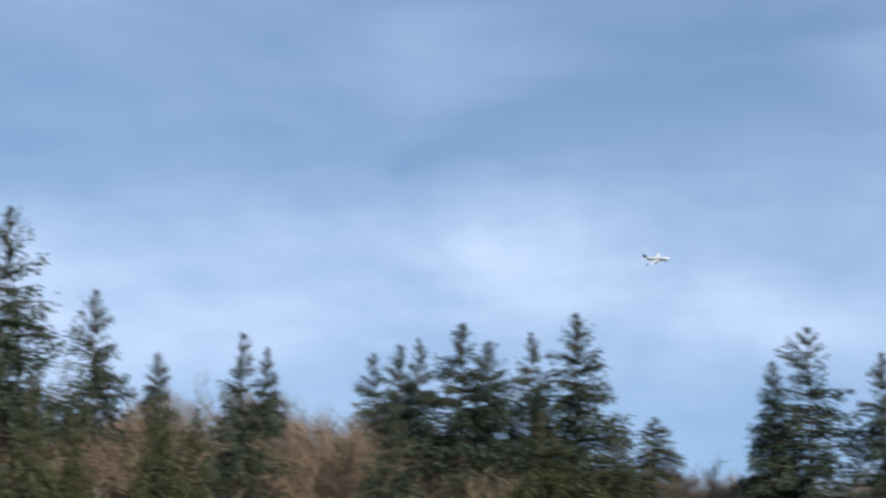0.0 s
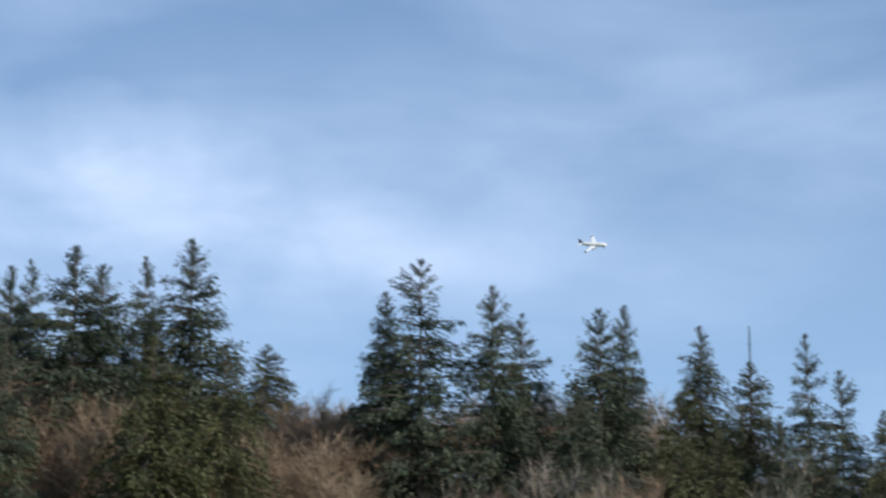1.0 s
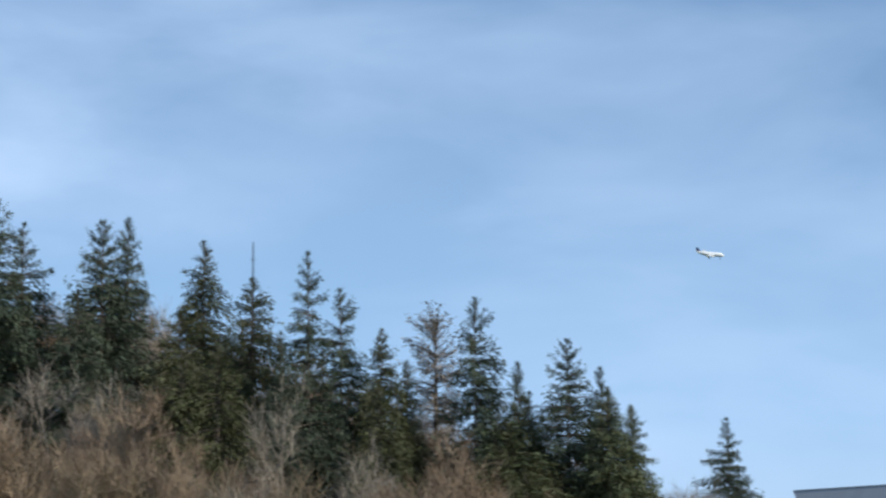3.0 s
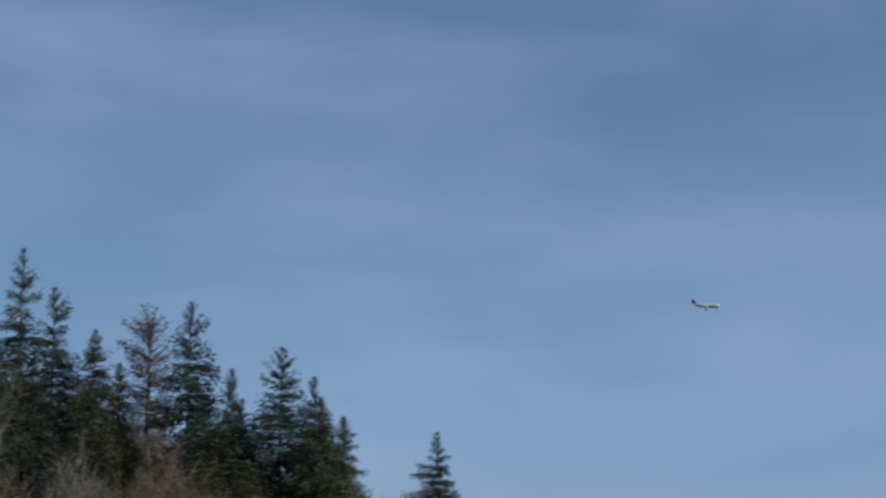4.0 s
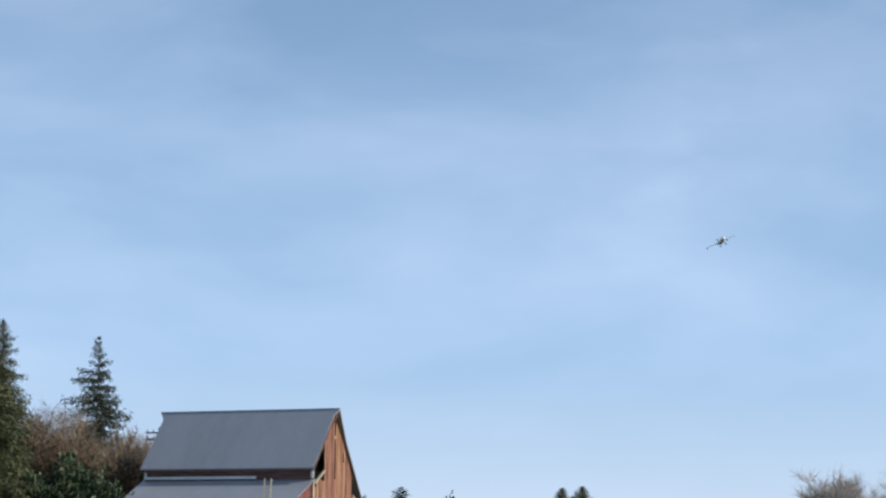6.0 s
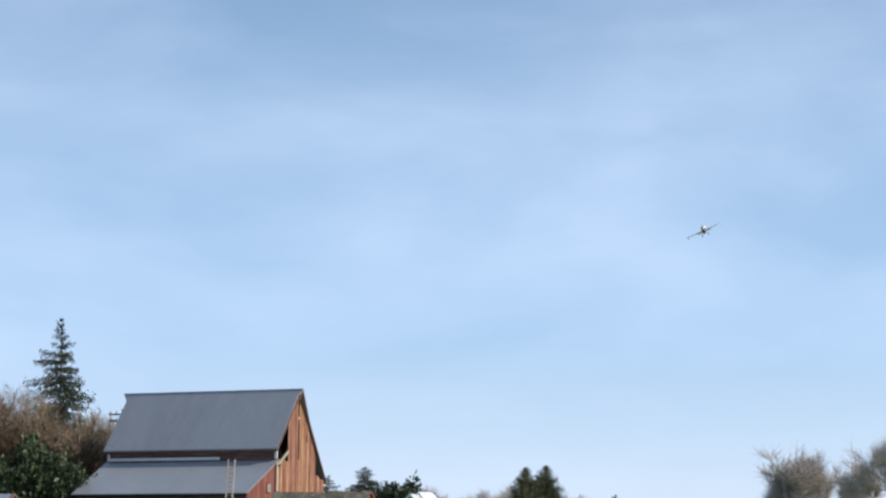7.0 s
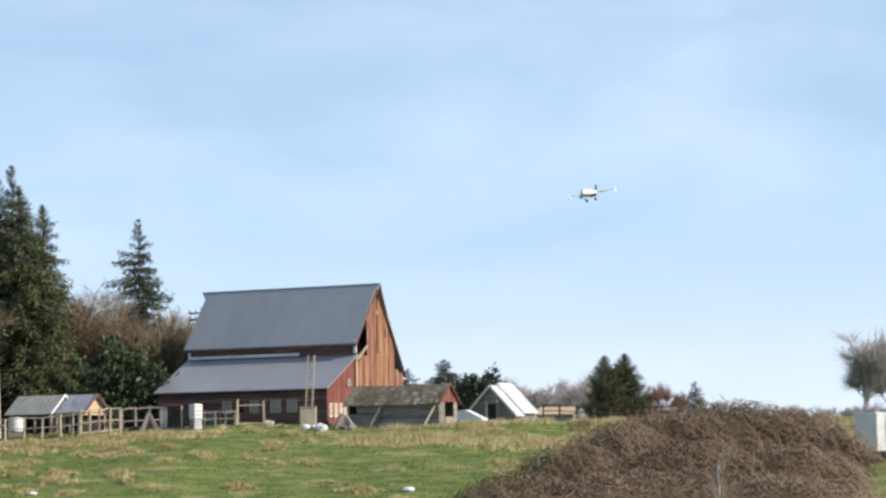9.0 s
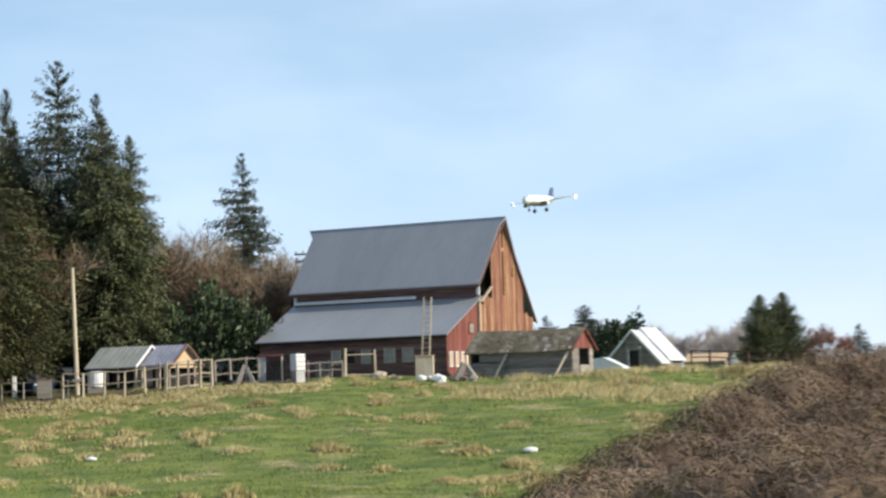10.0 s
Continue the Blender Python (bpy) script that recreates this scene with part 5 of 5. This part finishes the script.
# ladder and boxed base against the lean-to
ladder = thing("ladder", ground_pose(33.78, 187.2, 0, 0), "tall pale timber ladder leaning on the lean-to roof", "ladder")
for x in (-0.27, 0.27):
    part("rail", beam(bmesh.new(), (x - 0.2, -0.6, 0.0), (x + 0.12, 1.6, 5.9), 0.1), TIMBER, ladder)
for i in range(15):
    q = 0.06 + i * 0.062
    c = Vector((-0.2 + 0.32 * q, -0.6 + 2.2 * q, 5.9 * q))
    part("rung", beam(bmesh.new(), c + Vector((-0.27, 0, 0)), c + Vector((0.27, 0, 0)), 0.05, None, 6), GREYWOOD, ladder)
crate = thing("plywood_box", ground_pose(33.72, 185.6, 4, -0.05), "tall pale plywood box at the barn's foot", "box")
part("shell", box(-0.65, 0.65, -0.4, 0.4, 0, 1.75, 0.03), TIMBER, crate)
part("lid", box(-0.7, 0.7, -0.45, 0.45, 1.755, 1.82, 0.01), PLY, crate)


def rubble(az, d, n, w, mat, label, seed):
    rng = random.Random(seed)
    r = thing("rubble_heap", ground_pose(az, d, 0, 0), label, "rubble")
    for _ in range(n):
        s = rng.uniform(0.15, 0.42)
        bm = bmesh.new()
        bmesh.ops.create_icosphere(bm, subdivisions=1, radius=s, matrix=Matrix.Translation((rng.uniform(-w, w), rng.uniform(-0.4, 0.4), s * rng.uniform(0.2, 0.9))) @ Matrix.Diagonal((1.2, 0.9, rng.uniform(0.5, 1.0), 1)))
        for v in bm.verts:
            v.co += Vector((rng.uniform(-0.08, 0.08), rng.uniform(-0.08, 0.08), rng.uniform(-0.08, 0.08)))
        part("lump", bm, mat, r)


rubble(32.85, 184.8, 12, 0.9, TIMBER, "heap of pale broken timber and stones", 1)
rubble(33.85, 184.2, 7, 0.8, WHITE, "heap of white plastic sacks and scrap", 2)
rubble(34.5, 185, 8, 0.9, GREYWOOD, "heap of grey stones and boards by the barn", 3)
rubble(29.6, 182.5, 6, 0.9, RUBBER, "old black tyres and tubs in the yard", 4)
slabs = thing("leaning_boards", ground_pose(34.6, 185.6, 0, 0), "weathered boards leaning together in a low peak", "boards")
part("board", beam(bmesh.new(), (-0.6, 0, 0), (0.0, 0.2, 1.2), 0.45, 0.4), GREYWOOD, slabs)
part("board", beam(bmesh.new(), (0.8, 0, 0), (0.1, 0.25, 1.0), 0.4, 0.4), GREYWOOD, slabs)
peak = thing("leaning_boards", ground_pose(29.75, 182.2, 0, 0), "pale boards leaning together in a low peak", "boards")
part("board", beam(bmesh.new(), (-0.5, 0, 0), (0.0, 0.1, 1.5), 0.4, 0.2), GREYWOOD, peak)
part("board", beam(bmesh.new(), (0.7, 0, 0), (0.1, 0.1, 1.4), 0.3, 0.2), GREYWOOD, peak)

far_shed = thing("low_pen_roof", ground_pose(39.95, 232, 8, 0), "low tan roofed animal pen", "shed")
part("roof", prism([(-1.2, 1.0), (1.0, 1.75), (1.0, 1.65), (-1.2, 0.9)], "x", -1.9, 1.9), PLY, far_shed)
part("body", box(-1.8, 1.8, -1.0, 1.0, 0, 0.95), GREYWOOD, far_shed)
for az, lab in ((40.55, "small white peaked shelter"), (41.0, "small white peaked shelter")):
    sh = thing("white_shelter", ground_pose(az, 236, 0, 0), lab, "shelter", "shelters")
    part("cover", prism([(-0.7, 0), (0.7, 0), (0.5, 0.9), (0, 1.6), (-0.5, 0.9)], "y", -0.6, 0.6), WHITE, sh)
    part("pole", beam(bmesh.new(), (0, -0.62, 0), (0, -0.62, 1.7), 0.06), TIMBER, sh)


# box trailer past the thicket, with a low shed roof behind it
trailer = thing("box_trailer", ground_pose(48.15, 150, -34, 0.0), "white box trailer parked on the grass", "trailer")
part("body", box(-1.9, 1.1, -1.2, 1.2, 0.5, 3.0, 0.05), WHITE, trailer)
for i in range(5):
    x = -1.8 + i * 0.7
    part("rib", box(x, x + 0.06, -1.235, -1.203, 0.55, 2.95, 0), WHITE, trailer)
part("sign", box(-1.1, -0.3, -1.245, -1.237, 1.5, 2.4, 0), BLUEROOF, trailer, "faded blue sign panel")
part("chassis", box(-1.8, 1.0, -1.0, 1.0, 0.3, 0.49), RUBBER, trailer)
for x in (-0.9, 0.6):
    w = part("wheel", beam(bmesh.new(), (x, -1.1, 0.32), (x, -0.85, 0.32), 0.66, 0.66, 16), RUBBER, trailer)
    part("hub", beam(bmesh.new(), (x, -1.12, 0.32), (x, -1.1, 0.32), 0.3, 0.3, 10), METAL, w)
part("coupling", beam(bmesh.new(), (0, -2.2, 0.4), (0, -1.2, 0.4), 0.12), RUBBER, trailer)

# white shop building with a blue roof, and a flatbed before it
shop = thing("workshop", ground_pose(49.45, 160, -30, -0.1), "white metal workshop with a low blue gable roof", "workshop")
part("wall", prism([(-3.2, 0), (3.2, 0), (3.2, 2.2), (0, 3.3), (-3.2, 2.2)], "y", -3.0, 3.0), WHITE, shop)
for s in (-1, 1):
    part("roof", prism([(0, 3.5), (s * 3.6, 2.26), (s * 3.6, 2.12), (0, 3.36)], "y", -3.3, 3.3), TEALROOF, shop)
dw = part("door", box(-0.3, 0.7, -3.04, -3.002, 0, 1.9), METAL, shop)
part("door_frame", box(-0.4, -0.31, -3.06, -3.003, 0, 2.0), GREYWOOD, dw)
lorry = thing("flatbed_trailer", ground_pose(50.3, 152, 4, 0), "grey-white high-sided flatbed trailer", "trailer")
part("bed", box(-1.6, 3.0, -1.1, 1.1, 0.75, 2.9, 0.04), GREYWOOD, lorry)
for x in (-1.0, 2.0):
    part("wheel", beam(bmesh.new(), (x, -1.1, 0.4), (x, -0.8, 0.4), 0.8, 0.8, 16), RUBBER, lorry)
part("chassis", box(-1.5, 2.9, -0.8, 0.8, 0.5, 0.745), RUBBER, lorry)
pickup = thing("pickup", ground_pose(48.95, 156, 10, 0), "white pickup truck with a blue tarp over its bed", "pickup")
part("body", prism([(-2.3, 0.4), (1.2, 0.4), (1.2, 1.0), (-2.3, 1.0)], "y", -0.85, 0.85), WHITE, pickup)
part("cabin", prism([(-0.6, 1.0), (1.1, 1.0), (0.8, 1.7), (-0.4, 1.75)], "y", -0.78, 0.78), WHITE, pickup)
part("window", box(-0.3, 0.6, -0.80, -0.782, 1.1, 1.6, 0), RUBBER, pickup)
part("tarp", prism([(-2.25, 1.0), (-0.7, 1.0), (-0.7, 1.5), (-1.5, 1.65), (-2.25, 1.4)], "y", -0.8, 0.8), BLUEROOF, pickup, "blue tarp cover")
for x in (-1.6, 0.7):
    part("wheel", beam(bmesh.new(), (x, -0.88, 0.36), (x, -0.65, 0.36), 0.72, 0.72, 14), RUBBER, pickup)


def parked_car(az, d, turn, mat, label):
    c = thing("parked_car", ground_pose(az, d, turn, 0), label, "car", "parked cars")
    part("body", prism([(-2.1, 0.35), (2.1, 0.35), (2.15, 0.75), (1.3, 0.92), (-1.9, 0.95), (-2.15, 0.7)], "y", -0.85, 0.85), mat, c)
    part("cabin", prism([(-1.7, 0.94), (1.15, 0.9), (0.5, 1.42), (-1.1, 1.45)], "y", -0.72, 0.72), RUBBER, c, "dark glazed cabin")
    part("roof_panel", box(-1.05, 0.45, -0.7, 0.7, 1.45, 1.49, 0.01), mat, c)
    for x in (-1.3, 1.3):
        for y in (-0.86, 0.66):
            part("wheel", beam(bmesh.new(), (x, y, 0.32), (x, y + 0.2, 0.32), 0.64, 0.64, 14), RUBBER, c)
    for x in (-2.13, 2.1):
        part("lamp", box(x - 0.03, x + 0.05, -0.8, -0.5, 0.62, 0.74), WHITE, c)


parked_car(25.05, 184, 60, CARPAINT, "dark blue car parked beyond the pasture fence")
parked_car(25.75, 187, 40, CARPAINT, "dark blue car parked by the pens")
block = thing("salt_block", ground_pose(24.75, 181, 0, 0), "white upright post cap by the fence", "post")
part("cap", box(-0.15, 0.15, -0.15, 0.15, 0, 1.6, 0.04), WHITE, block)
part("base", box(-0.25, 0.25, -0.25, 0.25, 0, 0.15), GREYWOOD, block)
bin_box = thing("wooden_bin", ground_pose(25.4, 180.5, 0, 0), "small brown wooden bin by the fence", "bin")
part("shell", box(-0.5, 0.5, -0.4, 0.4, 0, 1.3), GREYWOOD, bin_box)
part("lid", box(-0.55, 0.55, -0.45, 0.45, 1.305, 1.38), DARKWOOD, bin_box)

# utility pole behind the barn
up = thing("utility_pole", ground_pose(31.1, 211, 20, -0.3), "dark timber utility pole with cross-arms and transformer", "utility pole")
uz = ray(31.1, 3.66, 211).z - up.matrix_world.translation.z
part("shaft", beam(bmesh.new(), (0, 0, 0), (0, 0, uz), 0.36, 0.26, 10), BARK, up)
for z, w in ((uz - 0.55, 1.3), (uz - 1.15, 1.2), (uz - 2.1, 0.9)):
    arm = part("crossarm", box(-w, w, -0.2, -0.06, z, z + 0.14), BARK, up)
    for x in (-0.9, -0.45, 0.45, 0.9):
        if abs(x) < w:
            part("insulator", beam(bmesh.new(), (x * w, -0.13, z + 0.14), (x * w, -0.13, z + 0.38), 0.1, 0.07, 8), RUBBER, arm)
part("transformer", beam(bmesh.new(), (0.0, -0.45, uz - 3.2), (0.0, -0.45, uz - 2.3), 0.5, 0.5, 12), RUBBER, up)


def cable(a, b, sag, label):
    bm = bmesh.new()
    pts = []
    for i in range(13):
        q = i / 12
        p = a.lerp(b, q)
        p.z -= sag * 4 * q * (1 - q)
        pts.append(p)
    for p, q in zip(pts, pts[1:]):
        beam(bm, p, q, 0.022, None, 3)
    part("strand", bm, WIRE, thing("overhead_cable", Matrix(), label, "cable", "overhead cables"))


base = ray(31.1, 0, 211)
for k, (az, d, z) in enumerate(((27.5, 250, 15.6), (27.5, 250, 15.0))):
    q = ray(az, 0, d)
    cable(Vector((base.x, base.y, terrain(base.x, base.y) + uz - 0.7 - 0.5 * k)), Vector((q.x, q.y, z)), 1.0, "thin dark overhead cable from the utility pole")

# mast on the hill
mast = thing("radio_mast", ground_pose(17.64, 232, 0, -0.5), "slender grey radio mast above the trees", "mast")
mz = ray(17.64, 10.42, 232).z - mast.matrix_world.translation.z
part("shaft", beam(bmesh.new(), (0, 0, 0), (0, 0, mz), 0.4, 0.14, 6), BLACK, mast)
part("aerial", beam(bmesh.new(), (-0.25, 0, mz * 0.93), (0.25, 0, mz * 0.93), 0.08), BLACK, mast)


# ---- the bramble thicket ----
def make_thicket():
    t = thing("bramble_thicket", Matrix(), "big mound of leafless brown bramble canes and withered leaves", "thicket")
    rng = np.random.default_rng(12)
    lobes = [(44.4, 136, 5.9, 1.08), (42.6, 133, 4.5, 0.92), (41.5, 130, 3.5, 0.62), (46.0, 137, 3.6, 0.85), (46.9, 134, 2.2, 0.35), (40.3, 122, 3.6, 0.10), (39.0, 112, 3.4, -0.65),
             (43.2, 121, 4.9, 0.10), (45.6, 122, 4.1, 0.0), (41.4, 112, 4.2, -0.55), (37.8, 104, 2.8, -1.30), (44.4, 110, 4.8, -0.7), (40.2, 102, 3.2, -1.15), (42.6, 101, 3.6, -1.0), (36.9, 99, 1.8, -1.75), (45.9, 104, 4.4, -0.95)]
    cv, cf, at, al, ln = [], [], [], [], []
    core = bmesh.new()
    for az, d, r, el in lobes:
        p = ray(az, el, d)
        g = terrain(p.x, p.y)
        h = p.z - g
        tmp = bmesh.new()
        bmesh.ops.create_icosphere(tmp, subdivisions=3, radius=1.0)
        for v in tmp.verts:
            k = 0.70 + 0.16 * noise.noise(v.co * 2.0 + Vector((az, d, 0))) + 0.12 * noise.noise(v.co * 6.0)
            v.co = Vector((p.x + v.co.x * r * k, p.y + v.co.y * r * k, g + max(-0.4, v.co.z) * h * k * 0.93))
        me = bpy.data.meshes.new("tmp")
        tmp.to_mesh(me)
        tmp.free()
        core.from_mesh(me)
        bpy.data.meshes.remove(me)
        n = int(420 * r * h / 4)
        for _ in range(n):
            a, s = rng.uniform(0, 2 * math.pi), rng.uniform(0, 0.95) ** 0.5
            x, y = p.x + r * s * math.cos(a), p.y + r * s * math.sin(a)
            z = g + h * math.sqrt(max(0.02, 1 - s * s)) * rng.uniform(0.72, 1.02)
            b = rng.uniform(0, 2 * math.pi)
            L = rng.uniform(0.7, 2.4)
            up, w = rng.uniform(0.1, 0.42), rng.uniform(0.013, 0.030)
            side = np.array([-math.sin(b), math.cos(b), 0.3])
            k0 = len(cv)
            for i in range(5):
                q = i / 4
                c = np.array([x + L * q * math.cos(b), y + L * q * math.sin(b), z + L * (up * 2.2 * q * (1 - q) - 0.35 * q * q)])
                ww = w * (1 - 0.7 * q)
                cv.extend([c + side * ww, c - side * ww])
                if i and rng.random() < 0.5:
                    at.append(c)
                    v = rng.normal(size=3)
                    al.append(v / np.linalg.norm(v))
                    ln.append(rng.uniform(0.05, 0.11))
            for i in range(4):
                cf.append((k0 + 2 * i, k0 + 2 * i + 1, k0 + 2 * i + 3, k0 + 2 * i + 2))
        for _ in range(n * 7):
            v = rng.normal(size=3)
            v /= np.linalg.norm(v)
            v[2] = abs(v[2])
            q = rng.uniform(0.68, 1.03)
            at.append(np.array([p.x + v[0] * r * q, p.y + v[1] * r * q, g + v[2] * h * q]))
            v2 = rng.normal(size=3) + v * 0.6
            al.append(v2 / np.linalg.norm(v2))
            ln.append(rng.uniform(0.05, 0.12))
    tagged(part("core", core, CANE, t), kind="stuff")
    tagged(part_mesh("cane_tangle", mesh_of("cane_tangle", [tuple(v) for v in cv], cf, CANE), t), kind="stuff")
    ln = np.array(ln)
    v, f = spray_cards(rng, np.array(at), np.array(al), ln, ln * 0.6, rng.uniform(0, 0.4, len(ln)))
    tagged(part_mesh("foliage", mesh_of("foliage", v.tolist(), f, DRYLEAF), t), kind="stuff")


make_thicket()

for az, d, r in ((36.2, 135, 0.26), (26.9, 141, 0.2)):
    stone = thing("pale_stone", ground_pose(az, d, 0, 0.0), "small pale stone lying in the pasture grass", "stone", "stones")
    bm = bmesh.new()
    bmesh.ops.create_icosphere(bm, subdivisions=2, radius=r, matrix=Matrix.Translation((0, 0, r * 0.5)) @ Matrix.Diagonal((1.5, 1.0, 0.7, 1)))
    for v in bm.verts:
        v.co += Vector((0.2, 0.15, 0.15)) * r * noise.noise(v.co * 4 + Vector((az, 0, 0)))
    part("lump", bm, WHITE, stone)

stake = thing("birch_sapling", ground_pose(43.93, 94, 0, 0), "pale slender birch sapling with a whitish stem", "sapling")
part("stem", beam(bmesh.new(), (0, 0, -0.2), (0.0, 0, 3.0), 0.085, 0.06, 8), WHITE, stake)
rng0 = random.Random(4)
bm = bmesh.new()
for k in range(30):
    z = rng0.uniform(0.6, 2.8)
    a = Vector((rng0.uniform(-0.1, 0.1), 0, z))
    b = a + Vector((rng0.uniform(-0.55, 0.45), rng0.uniform(-0.4, 0.4), rng0.uniform(0.8, 1.9)))
    beam(bm, a, b, 0.035, 0.012, 4)
tagged(part("branching", bm, TWIG_PALE, stake), kind="stuff")


# ---- grass ----
def blades(rng, x, y, z, n, h, w, lean, thick=1.0):
    """n thin blades rising from a patch about w wide; returns triangles' corners."""
    a = rng.uniform(0, 2 * math.pi, n)
    s = rng.uniform(0.2, 1.0, n) * lean
    hh = h * rng.uniform(0.45, 1.1, n)
    rx, ry = x + rng.normal(0, w, n), y + rng.normal(0, w, n)
    b = rng.uniform(0, 2 * math.pi, n)
    k = rng.uniform(0.012, 0.026, n) * thick
    p0 = np.stack([rx + np.cos(b) * k, ry + np.sin(b) * k, np.full(n, z - 0.03)], 1)
    p1 = np.stack([rx - np.cos(b) * k, ry - np.sin(b) * k, np.full(n, z - 0.03)], 1)
    p2 = np.stack([rx + np.cos(a) * s, ry + np.sin(a) * s, z + hh], 1)
    return np.stack([p0, p1, p2], 1).reshape(-1, 3)


def make_grass():
    rng = np.random.default_rng(21)
    green, straw = [], []

    def tussock(c, r, h):
        for _ in range(int(30 * r * r + 6)):
            o = rng.normal(0, 0.55, 2) * r
            p = c + Vector((o[0], o[1], 0))
            fall = max(0.35, 1 - 0.6 * float(np.hypot(*o)) / r)
            straw.append(blades(rng, p.x, p.y, terrain(p.x, p.y), 30, h * fall, 0.16, 0.34, 1.7))

    for _ in range(17000):
        d = math.sqrt(rng.uniform(66 ** 2, 190 ** 2))
        az = rng.uniform(22.5, 49)
        p = ray(az, 0, d)
        z = terrain(p.x, p.y)
        v = noise.noise((p.x * 0.11, p.y * 0.11, 2.0)) + 0.6 * noise.noise((p.x * 0.4, p.y * 0.4, 5.0))
        crest = smooth((d - 158) / 10) * smooth((az - 33.5) / 2)
        if v + 0.75 * crest > 0.72:
            straw.append(blades(rng, p.x, p.y, z, 26, rng.uniform(0.18, 0.42) * (1 + 0.5 * crest), 0.3, 0.3, 1.5))
        else:
            green.append(blades(rng, p.x, p.y, z, 16, rng.uniform(0.06, 0.16) * (1.0 + 0.8 * max(0.0, -v)), 0.4, 0.16))
    # tussocks: dense low domes of dry blades, in drifts
    for _ in range(760):
        d = math.sqrt(rng.uniform(84 ** 2, 186 ** 2))
        c = ray(rng.uniform(22.5, 46), 0, d)
        if noise.noise((c.x * 0.07, c.y * 0.07, 11.0)) > rng.uniform(-0.2, 0.45):
            tussock(c, rng.uniform(0.3, 1.0), rng.uniform(0.35, 0.75))
    for az, d, r, h in ((40.66, 178, 1.1, 1.15), (40.9, 179, 0.8, 0.9), (38.4, 176, 1.0, 0.7), (37.6, 174, 1.2, 0.7), (39.3, 172, 1.1, 0.6)):
        tussock(ray(az, 0, d), r, h)
    # the trodden, strawy strip along the pens
    for _ in range(1200):
        p = ray(rng.uniform(22.5, 31.5), 0, rng.uniform(173.5, 179))
        straw.append(blades(rng, p.x, p.y, terrain(p.x, p.y), 18, rng.uniform(0.06, 0.30), 0.35, 0.25, 1.6))
    for name, lst, mat, lab in (("grass", green, GRASS, "short green pasture grass"), ("dry_grass", straw, STRAW, "tan dry grass tussocks in the pasture")):
        v = np.concatenate(lst)
        tagged(new(name, mesh_of(name, v.tolist(), np.arange(len(v)).reshape(-1, 3).tolist(), mat)), lab, "grass", kind="stuff")


make_grass()


motions()
